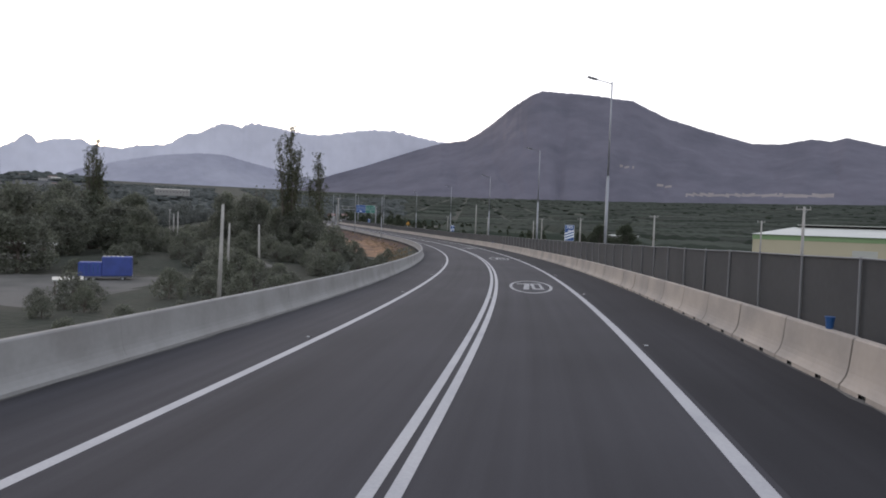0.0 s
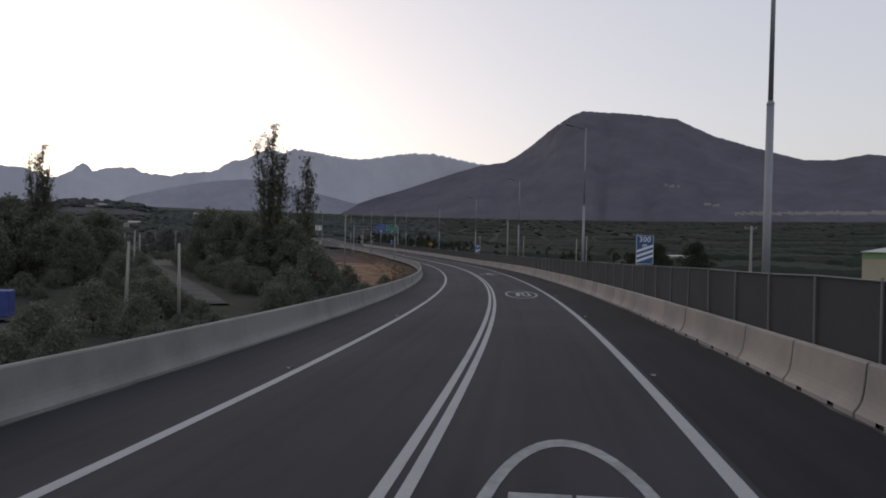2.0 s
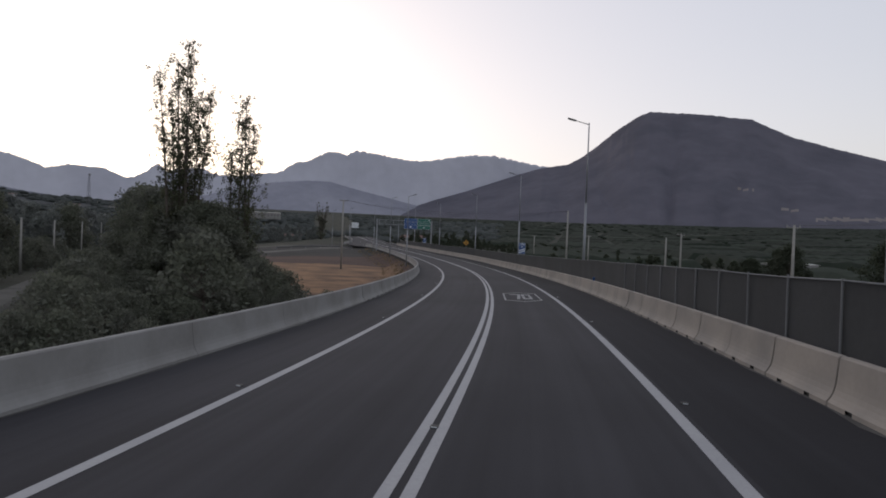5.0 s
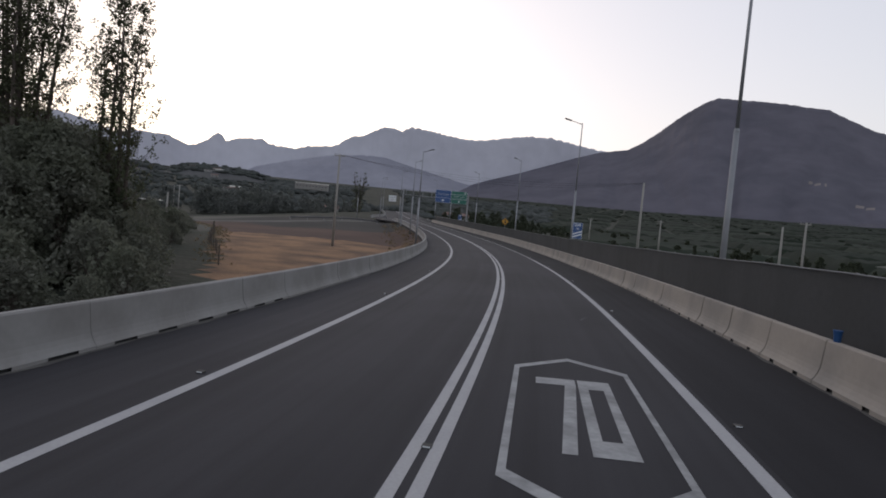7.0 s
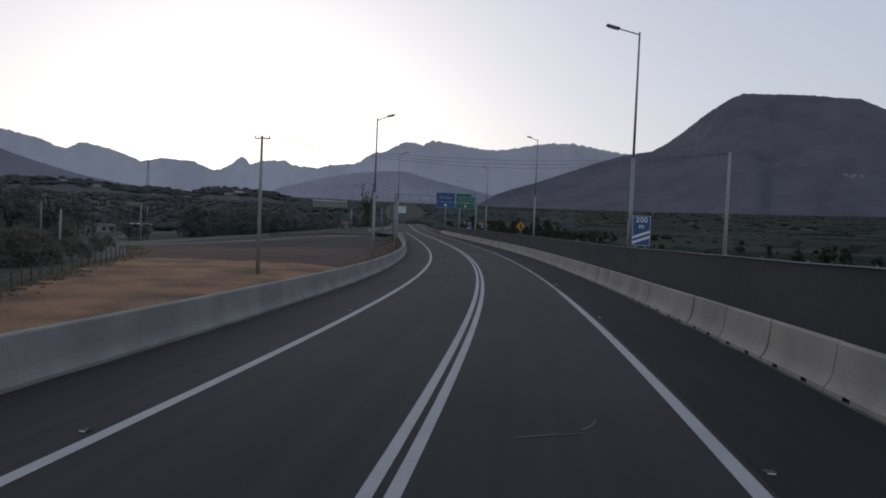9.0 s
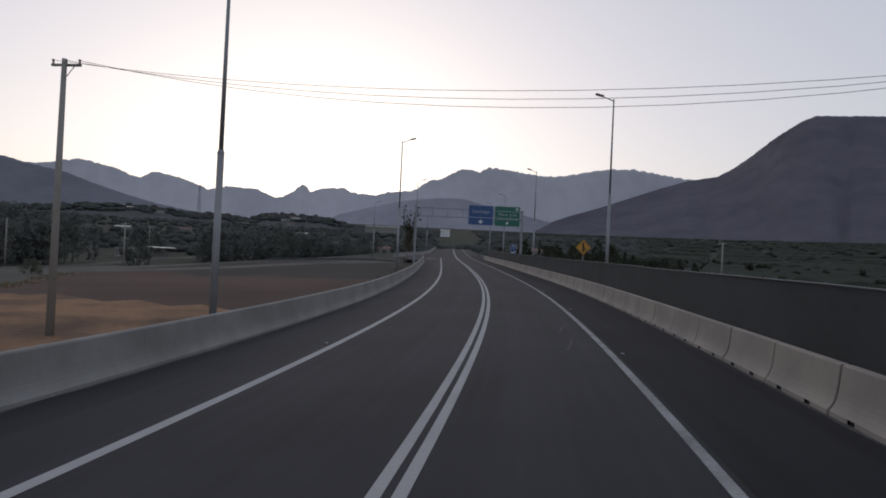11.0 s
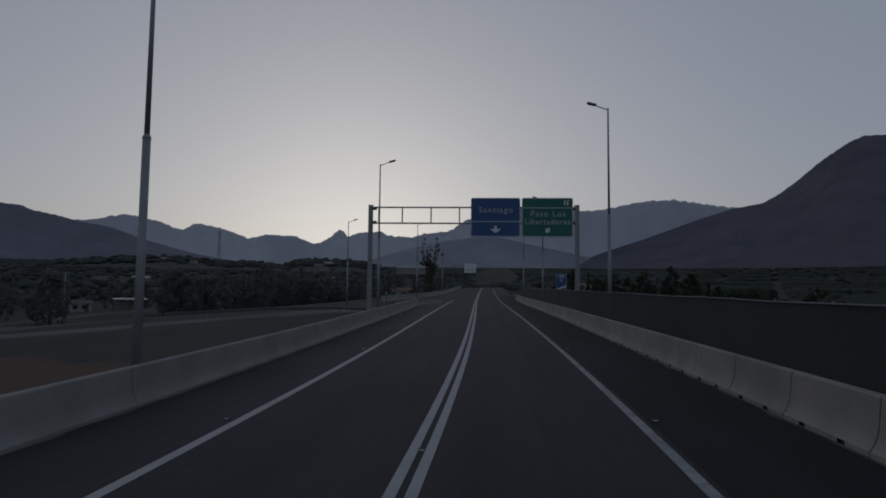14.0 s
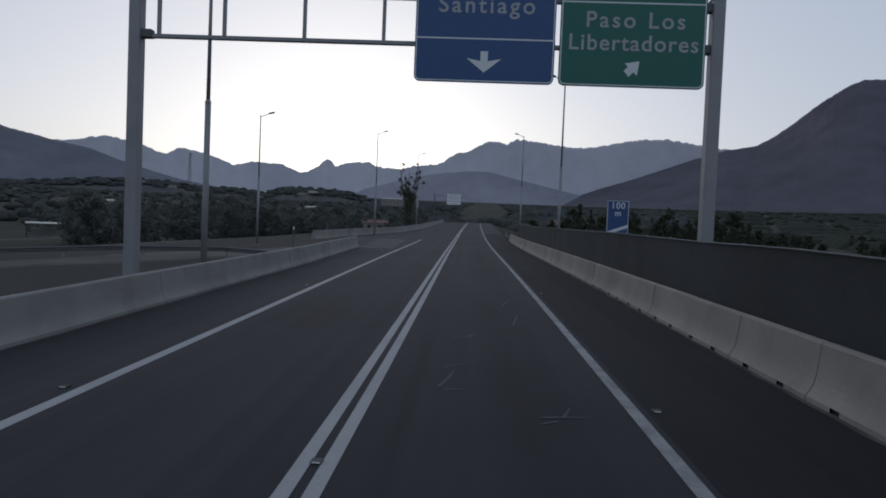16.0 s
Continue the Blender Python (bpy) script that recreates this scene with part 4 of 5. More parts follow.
for s_, u_, k_ in ((236, -55, 0.75), (244, -61, 0.8), (252, -66, 0.8), (259, -71, 0.8), (241, -65, 0.8), (249, -72, 0.85)):
    if pale_field(*on_road(s_, u_)[:2]):
        continue
    place(tree_c, s_, u_, k_, rng.uniform(0, 360), rng.uniform(0.95, 1.1))
for s_, u_, k_ in ((181, -32.5, 0.95), (186, -36, 1.15), (190, -39, 1.2), (183, -38, 1.25), (178, -36, 1.2)):
    place(bush_b, s_, u_, k_, rng.uniform(0, 360))
hedge = random.Random(9)
for i in range(34):
    q_ = LANE_A + (LANE_B - LANE_A).normalized() * (4 + 3.1 * i)
    for side_ in (-1, 1):
        if side_ > 0 and 30 < i < 34:
            continue
        away_ = side_ * hedge.uniform(4.4, 9.0)
        s_, u_, k_ = to_road(q_.x + away_ * 0.64, q_.y + away_ * 0.77)
        if u_ < -14:
            place(bush_a, s_, u_, hedge.uniform(0.42, 0.72), hedge.uniform(0, 360), hedge.uniform(0.8, 1.1))
for s_, u_, k_ in ((128, -24, 0.42), (132, -26.5, 0.45), (136, -22, 0.3), (140, -20, 0.3), (146, -19, 0.32), (151, -17, 0.34), (155, -15.5, 0.36), (149, -23, 0.34), (156, -20, 0.6), (159, -16.5, 0.5), (161, -19.5, 0.62), (171.5, -23.0, 0.62), (168.5, -21.6, 0.6), (165, -19.5, 0.5), (110, -24, 0.5), (104, -27, 0.55), (99, -22, 0.45), (113, -29, 0.62)):
    if lane_side(s_, u_):
        continue
    place(bush_a, s_, u_, k_, hedge.uniform(0, 360), hedge.uniform(0.9, 1.1))
place(poplar_a, 173.5, -65.5, 0.86, 40)
FAR_TREES = []


def far_tree(s, u, scale, turn, tall):
    q = on_road(s, u)
    yard = math.hypot(q.x + 246, q.y - 279) < 22 or abs((q.x + 246) * 0.32 + (q.y - 279) * 0.95) < 9 and q.x > -250
    if not (pale_field(q.x, q.y) or u < 0 and yard or u < 0 and lane_side(s, u, 6.0)):
        FAR_TREES.append((s, u, scale, turn, tall))


def tree_belt(side, mat, label):
    """The far trees, too many and too small to tell apart: uneven crowns of leaf cards on thin trunks."""
    rs = np.random.default_rng(41)
    centres, radii, verts, faces = [], [], [], []
    for s, u, k, turn, tall in FAR_TREES:
        if u * side < 0:
            continue
        q = on_road(s, u)
        z = ground_z(q.x, q.y)
        slim = rs.random() < 0.15
        h, w = 12.0 * k * tall, (3.6 if slim else 9.0 * rs.uniform(0.8, 1.15)) * k
        n0 = len(verts)
        verts += [(q.x + 0.02 * h * c, q.y + 0.02 * h * d, z - 0.3) for c, d in ((1, 0), (-0.5, 0.87), (-0.5, -0.87))] + [(q.x, q.y, z + h * 0.8)]
        faces += [(n0, n0 + 1, n0 + 3), (n0 + 1, n0 + 2, n0 + 3), (n0 + 2, n0, n0 + 3)]
        for c in range(26):
            b, t = rs.uniform(0, 6.28), rs.uniform(0.05, 1.0)
            reach = (math.sin(math.pi * min(1, 0.25 + 0.70 * t)) if not slim else 1.05 - t) * w / 2 * rs.uniform(0.2, 1.0) ** 0.6
            centres.append(np.array((q.x + math.cos(b) * reach, q.y + math.sin(b) * reach, z + h * t * 0.95)))
            radii.append(w * rs.uniform(0.10, 0.20))
    v, f = leaves(rs, centres, radii, 34, 0.34, 0.85)
    n0 = len(verts)
    verts += v
    faces += [tuple(n0 + i for i in x) for x in f]
    return tagged(new("tree_belt", mesh_of("tree_belt", verts, faces, mat)), label, "trees", kind="stuff")


for i in range(95):
    s_, u_ = rng.uniform(130, 470), -rng.uniform(66, 230)
    if s_ > 185 and u_ > -105:
        u_ -= 48
    if not lane_side(s_, u_):
        far_tree(s_, u_, rng.uniform(0.6, 1.1), rng.uniform(0, 360), rng.uniform(0.8, 1.1))
for i in range(150):
    s_, u_ = rng.uniform(150, 520), 34 + 60 * rng.random()
    if not (85 < s_ < 215 and u_ > 48):
        far_tree(s_, u_, rng.uniform(0.20, 0.34), rng.uniform(0, 360), rng.uniform(0.7, 1.0))
for s_, u_, k_ in ((166, 39, 0.6), (196, 50, 0.95), (202, 53, 0.9), (199, 46, 0.75), (175, 47, 0.5), (150, 46, 0.5), (157, 49, 0.6)):
    orchard_tree = place(orchard_tree, s_, u_, k_, rng.uniform(0, 360)) if s_ != 166 else place(broad_tree(26, 12.0, 9.0, DARK_LEAF, "dark green broad tree behind the fence", "tree", 120, 0.22, 62, 0.06), s_, u_, k_, 0, first=True)


for i in range(150):
    t_ = i / 149
    far_tree(232 + 225 * t_ + rng.uniform(-6, 6), -80 + 32 * t_ - 26 * rng.random(), rng.uniform(0.75, 1.05), rng.uniform(0, 360), rng.uniform(0.9, 1.1))
for i in range(110):
    far_tree(rng.uniform(215, 330), -58 - 50 * rng.random(), rng.uniform(0.62, 0.95), rng.uniform(0, 360), rng.uniform(0.8, 1.1))
for i in range(40):
    far_tree(rng.uniform(345, 500), 20 + 30 * rng.random(), rng.uniform(0.35, 0.6), rng.uniform(0, 360), rng.uniform(0.8, 1.1))
for i in range(26):
    far_tree(rng.uniform(400, 540), -20 - 30 * rng.random(), rng.uniform(0.45, 0.8), rng.uniform(0, 360), rng.uniform(0.8, 1.1))


tree_belt(-1, FAR_LEAF, "trees round the fields, leaves paled grey-green to stand for haze")
tree_belt(1, DARK_LEAF, "dark green trees and bushes at the orchards' edge")


def woods(name, label, count, seed, az0, az1, r0, r1, h0, h1, mat, hill=None):
    """Far orchards and hedges: thousands of rough clumps on the rising valley floor."""
    rs = np.random.default_rng(seed)
    verts, faces = [], []
    for i in range(count):
        a = radians(rs.uniform(az0, az1))
        r = r0 + (r1 - r0) * rs.random() ** 0.8
        x, y = CENTRE.x - math.sin(a) * r, CENTRE.y + math.cos(a) * r
        s, u, k = to_road(x, y)
        if abs(u) < (60 if s < 425 else 16) and s < 620:
            continue
        z = ground_z(x, y)
        if hill:
            knots, rim, depth = hill
            top = rim * math.tan(radians(float(np.interp(-math.degrees(a), [-k[0] for k in knots], [k[1] for k in knots]))))
            z = max(z, top * ((r - rim + depth) / depth) ** 1.2 - 0.5)
        h, w = rs.uniform(h0, h1), rs.uniform(h0, h1) * (1.25 + r / 1100)
        n0, k5, turn = len(verts), 5, rs.uniform(0, 6.28)
        for up, wide in ((-0.1, 0.42), (0.30, 0.72), (0.66, 0.60), (0.90, 0.32)):
            for j in range(k5):
                t = turn + 6.28 * j / k5 + up
                q = w * 0.72 * wide / 0.72 * rs.uniform(0.65, 1.2)
                verts.append((x + q * math.cos(t), y + q * math.sin(t), z + h * (up + rs.uniform(-0.08, 0.08))))
        verts.append((x + rs.normal() * w * 0.12, y + rs.normal() * w * 0.12, z + h))
        for ring_ in range(3):
            for j in range(k5):
                e, p = (j + 1) % k5, n0 + ring_ * k5
                faces.append((p + j, p + e, p + k5 + e, p + k5 + j))
        for j in range(k5):
            faces.append((n0 + 15 + j, n0 + 15 + (j + 1) % k5, n0 + 20))
    return tagged(new(name, mesh_of(name, verts, faces, mat, True)), label, "woods", kind="stuff")


def orchard_blocks():
    """Fields of fruit trees on the valley floor: closed canopies in blocks, ridged along their rows, with tracks between."""
    rs = np.random.default_rng(31)
    turn = radians(14)
    c, d = math.cos(turn), math.sin(turn)
    verts, faces = [], []
    for bp in range(-22, 54):
        for bq in range(-9, 46):
            p0, q0 = -900.0 + bp * 60.0, -160.0 + bq * 70.0
            wp, wq = 60.0 - rs.uniform(2, 6), 70.0 - rs.uniform(2, 7)
            kind, tall, lift = rs.random(), rs.uniform(2.4, 4.2), rs.uniform(0, 50)
            x, y = CENTRE.x + (p0 + wp / 2) * c - (q0 + wq / 2) * d, CENTRE.y + (p0 + wp / 2) * d + (q0 + wq / 2) * c
            far, az_ = math.hypot(x - CENTRE.x, y - CENTRE.y), math.degrees(math.atan2(CENTRE.x - x, y - CENTRE.y))
            s, u, k = to_road(x, y)
            if not (-78 < az_ < 60 and far < 3000) or u < 62 or kind > 0.96:
                continue
            if -12 < x < 110 and 110 < y < 235:
                continue
            tall = 0.7 if kind > 0.88 else tall
            cell = 3.2 if far < 420 else 4.5 if far < 800 else 7.0 if far < 1500 else 12.0
            n, m = int(wp / cell), int(wq / cell)
            n0 = len(verts)
            for i in range(n + 1):
                for j in range(m + 1):
                    p, q = p0 + wp * i / n, q0 + wq * j / m
                    x, y = CENTRE.x + p * c - q * d, CENTRE.y + p * d + q * c
                    rim = i in (0, n) or j in (0, m)
                    up = -0.4 if rim else tall * (0.82 + (0.10 if i % 2 else -0.08) + 0.26 * noise.noise((x / 7, y / 7, lift)) + 0.2 * noise.noise((x / 40, y / 40, lift)))
                    verts.append((x, y, ground_z(x, y) + up))
            faces += [(n0 + i * (m + 1) + j, n0 + (i + 1) * (m + 1) + j, n0 + (i + 1) * (m + 1) + j + 1, n0 + i * (m + 1) + j + 1) for i in range(n) for j in range(m)]
    return tagged(new("far_orchards", mesh_of("far_orchards", verts, faces, ORCHARD, True)), "dark green orchards in blocks on the valley floor", "orchard", kind="stuff")


orchard_blocks()
woods("hedge_trees", "dark green hedge trees between the orchards", 1500, 31, -70, 35, 620, 2500, 2.6, 5.0, ORCHARD)
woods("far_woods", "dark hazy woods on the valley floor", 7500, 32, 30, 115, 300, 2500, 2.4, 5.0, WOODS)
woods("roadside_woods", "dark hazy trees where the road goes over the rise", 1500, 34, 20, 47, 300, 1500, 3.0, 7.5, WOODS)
woods("hill_woods", "scattered dark trees on the low hill", 600, 33, 44, 80, 1290, 1395, 3.0, 8.0, WOODS, (LOW, 1400, 520))


def verge(name, label, count, seed, line, spread, tall, mat):
    """Tufts of narrow blades scattered along a line of (s, u) points."""
    rs = np.random.default_rng(seed)
    ss, us = [p[0] for p in line], [p[1] for p in line]
    verts, faces = [], []
    for i in range(count):
        s = rs.uniform(ss[0], ss[-1])
        q = on_road(s, float(np.interp(s, ss, us)) + rs.normal() * spread)
        z, size = ground_z(q.x, q.y), rs.uniform(0.4, 1.0) * tall
        for j in range(10):
            a, lean = rs.uniform(0, 6.28), rs.uniform(0.1, 0.7)
            bx, by = q.x + rs.normal() * size * 0.35, q.y + rs.normal() * size * 0.35
            n0 = len(verts)
            verts += [(bx - 0.03 * math.sin(a), by + 0.03 * math.cos(a), z - 0.05), (bx + 0.03 * math.sin(a), by - 0.03 * math.cos(a), z - 0.05), (bx + lean * size * math.cos(a), by + lean * size * math.sin(a), z + size * rs.uniform(0.6, 1.1))]
            faces.append((n0, n0 + 1, n0 + 2))
    return tagged(new(name, mesh_of(name, verts, faces, mat)), label, "grass", kind="stuff")


verge("dry_grass", "dry straw-coloured grass tufts along the field's edge", 340, 51, [(181, -22.4), (200, -29), (217, -33.5), (235, -38), (262, -49)], 0.8, 0.32, DRY_GRASS)
verge("bank_grass", "rough dry grass below the barrier", 1500, 52, [(50, -9.6), (165, -9.6), (290, -9.0)], 0.9, 0.4, DRY_GRASS)


# ---- poles and cables ----
def utility_pole(s, u, top, arm=True, label="grey concrete utility pole with a short crossarm", lean=0.0):
    q = on_road(s, u)
    z = ground_z(q.x, q.y)
    m = Matrix.Translation((q.x, q.y, z - 0.3)) @ Matrix.Rotation(heading(s), 4, "Z") @ pose(0, 0, 0, 0, lean, 0)
    root = empty("utility_pole", m, label, "utility pole", "utility poles along the road")
    h = top - z + 0.3
    part("pole", tubed((0, 0, 0), (0, 0, h), 0.17, 0.10, 10), POLE_WOOD, root, smooth=True)
    if arm:
        cross = part("crossarm", boxed((1.3, 0.09, 0.10), (0, 0.12, h - 0.22), bevel=0.01), POLE_WOOD, root)
        for x in (-0.58, 0.0, 0.58):
            part("insulator", tubed((x, 0.12, h - 0.17), (x, 0.12, h + 0.02), 0.035, 0.05, 8), WALL_WHITE, cross)
        part("brace", tubed((0.4, 0.1, h - 0.25), (0, 0.1, h - 0.75), 0.018, 0.018, 6), STEEL, cross)
    return Matrix.Translation((0, 0, h)), m


def cable(a, b, sag, radius=0.010):
    """A cable that hangs between two points, as one thin tube."""
    n, k = 14, 5
    pts = [a.lerp(b, i / n) - Vector((0, 0, 4 * sag * (i / n) * (1 - i / n))) for i in range(n + 1)]
    side = (b - a).cross(Vector((0, 0, 1))).normalized()
    verts = [p + side * radius * math.cos(6.2832 * j / k) + Vector((0, 0, radius * math.sin(6.2832 * j / k))) for p in pts for j in range(k)]
    faces = [(i * k + j, i * k + (j + 1) % k, (i + 1) * k + (j + 1) % k, (i + 1) * k + j) for i in range(n) for j in range(k)]
    return tagged(new("overhead_cable", mesh_of("overhead_cable", verts, faces, BLACK)), "thin black overhead cable between poles", "cable", "overhead cables")


def pole_top(s, u, z, x=0.0):
    return on_road(s, u + x) * 1.0 + Vector((0, 0, z - on_road(s, u + x).z))


POLES_RIGHT = [(98, 27, 4.3), (132.6, 27.8, 4.0), (164.1, 28.3, 3.7), (202.5, 36.4, 3.9), (245, 40, 4.2), (290, 44, 4.6)]
for s_, u_, t_ in POLES_RIGHT:
    utility_pole(s_, u_, t_)
utility_pole(139.3, 48.8, 3.9)
utility_pole(203.8, 34.6, 3.2, False, "short grey concrete pole beside another")
utility_pole(206.3, 18.9, 7.0, False, "tall plain grey concrete pole beside the road")
utility_pole(209.8, -17.6, 7.35, True, "grey concrete power pole with crossarm in the field")
for (s0_, u0_, t0_), (s1_, u1_, t1_) in zip(POLES_RIGHT, POLES_RIGHT[1:]):
    for x_ in (-0.58, 0.58):
        cable(pole_top(s0_, u0_, t0_ - 0.0, x_), pole_top(s1_, u1_, t1_ - 0.0, x_), 0.5)
for x_ in (-0.58, 0.0, 0.58):
    cable(pole_top(209.8, -17.6, 7.3, x_), pole_top(206.3, 18.9, 6.95, x_ * 0.3), 1.5 + 0.5 * x_)
for s_, u_, t_, l_ in ((87.6, -19.6, 2.7, 1.5), (122, -26.5, 0.9, -1.0), (118.4, -29.4, 1.0, 1.5), (167.9, -49.4, 2.3, 0.5), (182.0, -52.8, 1.9, -0.5), (223.9, -66.4, 2.2, 0), (245.2, -68.7, 2.4, 0), (293.4, -79.1, 3.0, 0), (230.0, -44.5, 0.9, 1.0), (208.0, -82.5, 1.6, 0), (300, -62, 3.5, 0), (330, -72, 3.8, 0)):
    utility_pole(s_, u_, t_, t_ > 3.2, "weathered grey utility pole among the bushes", l_)


# ---- the field's edges ----
def wire_fence(points, gap, height, label):
    root = empty("field_fence", Matrix(), label, "fence")
    post = done("post", tubed((0, 0, -0.3), (0, 0, height), 0.06, 0.05, 7), BARK)
    tops = []
    rs = random.Random(6)
    for (s0, u0), (s1, u1) in zip(points, points[1:]):
        n = max(1, int(math.hypot(s1 - s0, u1 - u0) / gap))
        for i in range(n):
            q = on_road(s0 + (s1 - s0) * i / n, u0 + (u1 - u0) * i / n)
            q.z = ground_z(q.x, q.y)
            ob = new("post", post)
            ob.parent = root
            ob.matrix_world = Matrix.Translation(q) @ pose(0, 0, 0, rs.uniform(-5, 5), rs.uniform(-5, 5), 0) @ Matrix.Diagonal((1, 1, rs.uniform(0.85, 1.15), 1))
            tops.append(q)
    for h in (0.45, 0.85):
        bm = bmesh.new()
        for a, b in zip(tops, tops[1:]):
            tube(bm, a + Vector((0, 0, h)), b + Vector((0, 0, h)), 0.006, 0.006, 4)
        part("wire", bm, DARK_STEEL, root)
    return root


wire_fence([(180, -21.2), (186, -23.5), (200, -29.5), (217, -34), (236, -39)], 2.2, 1.15, "row of dark wooden posts and wire at the field's edge")


def guard_rail(points, label):
    root = empty("guard_rail", Matrix(), label, "guard rail")
    pts = []
    for (s0, u0), (s1, u1) in zip(points, points[1:]):
        n = max(2, int(math.hypot(s1 - s0, u1 - u0) / 2.0))
        for i in range(n):
            q = on_road(s0 + (s1 - s0) * i / n, u0 + (u1 - u0) * i / n)
            q.z = ground_z(q.x, q.y)
            pts.append(q)
    prof = [(0.0, 0.43), (0.05, 0.47), (0.05, 0.53), (0.0, 0.57), (0.0, 0.61), (0.05, 0.65), (0.05, 0.71), (0.0, 0.75)]
    verts, faces = [], []
    for q in pts:
        verts += [(q.x + x, q.y - x, q.z + z) for x, z in prof] + [(q.x + x - 0.02, q.y - x + 0.02, q.z + z) for x, z in prof]
    k = len(prof)
    for i in range(len(pts) - 1):
        for j in range(k - 1):
            a = 2 * k * i + j
            faces.append((a, a + 1, a + 2 * k + 1, a + 2 * k))
            faces.append((a + k, a + 3 * k, a + 3 * k + 1, a + k + 1))
    part("rail", mesh_of("rail", verts, faces, DARK_STEEL), None, root)
    post = done("post", boxed((0.12, 0.10, 1.1), (0, 0, 0.2), bevel=0.01), STEEL)
    for q in pts[::2]:
        ob = new("post", post)
        ob.parent = root
        ob.matrix_world = Matrix.Translation((q.x - 0.1, q.y + 0.1, q.z))
    return root


guard_rail([(291, -33), (294, -23), (297, -15.6), (294, -9.4)], "dull steel guard rail along the joining side road")
guard_rail([(325.5, 6.4), (336, 6.5), (350, 7.0)], "short steel guard rail past the barrier's end")
def drape(name, points, width, mat, label, lift=0.10):
    """A lane that follows the ground along points (x, y)."""
    line = []
    for a, b in zip(points, points[1:]):
        a, b = Vector((a[0], a[1], 0)), Vector((b[0], b[1], 0))
        n = max(2, int((b - a).length / 1.5))
        line += [a.lerp(b, i / n) for i in range(n)]
    verts, faces, k = [], [], 7
    for i, q in enumerate(line):
        d = (line[min(i + 1, len(line) - 1)] - line[max(i - 1, 0)]).normalized()
        side = Vector((d.y, -d.x, 0))
        for j in range(k):
            p = q + side * width * (j / (k - 1) - 0.5)
            verts.append((p.x, p.y, ground_z(p.x, p.y) + (lift if 0 < j < k - 1 else -0.25)))
    for i in range(len(line) - 1):
        for j in range(k - 1):
            faces.append((i * k + j, i * k + j + 1, (i + 1) * k + j + 1, (i + 1) * k + j))
    return tagged(new(name, mesh_of(name, verts, faces, mat)), label, "road", kind="structure")


drape("farm_lane", [LANE_A + (LANE_B - LANE_A) * 0.03, LANE_B], 3.8, LANE_DIRT, "pale straight farm lane between bushes and poles", 0.22)
drape("side_road", [on_road(s_, u_) for s_, u_ in ((262, -62), (280, -34), (292, -21), (304, -14.5), (318, -9.5))], 6.5, GRAVEL, "pale worn side road joining the road")


def delineator(s, u):
    root = empty("delineator_post", stand(s, u), "thin dark marker post behind the barrier", "marker post")
    part("post", boxed((0.10, 0.04, 1.9), (0, 0, 0.65), bevel=0.01), DARK_STEEL, root)
    part("reflector", boxed((0.08, 0.012, 0.16), (0, -0.028, 1.4), bevel=0.003), WHITE, root)


delineator(292.0, -9.4)


# A bucket shape on the barrier stands in for a blue fence-post clip.
def bucket(s):
    q = on_road(s, 6.21, 0.80)
    root = empty("blue_clip_stand_in", Matrix.Translation(q) @ pose(0, 0, 0, 0, 0, 30), "small blue plastic bucket shape in place of a fence-post clip", "bucket")
    part("body", tubed((0, 0, 0), (0, 0, 0.2), 0.055, 0.075, 12), BLUE_BARREL, root)
    part("rim", tubed((0, 0, 0.185), (0, 0, 0.205), 0.082, 0.082, 12), BLUE_BARREL, root)


bucket(55.5)
bucket(145.0)


# ---- buildings ----
def house(name, s, u, size, turn, wall, roof, label, z=None, pitch=0.35, windows=2, at=None):
    """Stands at s, u beside the road, or at the point given, turned from the road's direction there."""
    q = Vector((*at, 0.0)) if at else on_road(s, u)
    z = ground_z(q.x, q.y) if z is None else z
    w, d, h = size
    m = Matrix.Translation((q.x, q.y, z)) @ Matrix.Rotation(heading(s) + radians(turn), 4, "Z")
    root = empty(name, m, label, "building")
    body = part("wall", boxed((w, d, h + 0.6), (0, 0, h / 2 - 0.3), bevel=0.02), wall, root)
    bm = bmesh.new()
    o = 0.35
    rise = pitch * d / 2
    v = [bm.verts.new(c) for c in ((-w / 2 - o, -d / 2 - o, h - 0.05), (w / 2 + o, -d / 2 - o, h - 0.05), (w / 2 + o, d / 2 + o, h - 0.05), (-w / 2 - o, d / 2 + o, h - 0.05), (-w / 2 - o, 0, h + rise), (w / 2 + o, 0, h + rise))]
    for f in ((0, 1, 5, 4), (2, 3, 4, 5), (1, 2, 5), (3, 0, 4), (3, 2, 1, 0)):
        bm.faces.new([v[i] for i in f])
    part("roof", bm, roof, root)
    for i in range(windows):
        x = -w / 2 + w * (i + 0.7) / (windows + 0.4)
        win = part("window", boxed((1.1, 0.08, 1.0), (x, -d / 2 - 0.01, h * 0.55), bevel=0.01), DARK, root)
        part("sill", boxed((1.25, 0.14, 0.07), (x, -d / 2 - 0.04, h * 0.55 - 0.54), bevel=0.01), wall, win)
    part("door", boxed((0.9, 0.07, 2.0), (w * 0.32, -d / 2 - 0.01, 1.0), bevel=0.01), BARK, root)
    return root


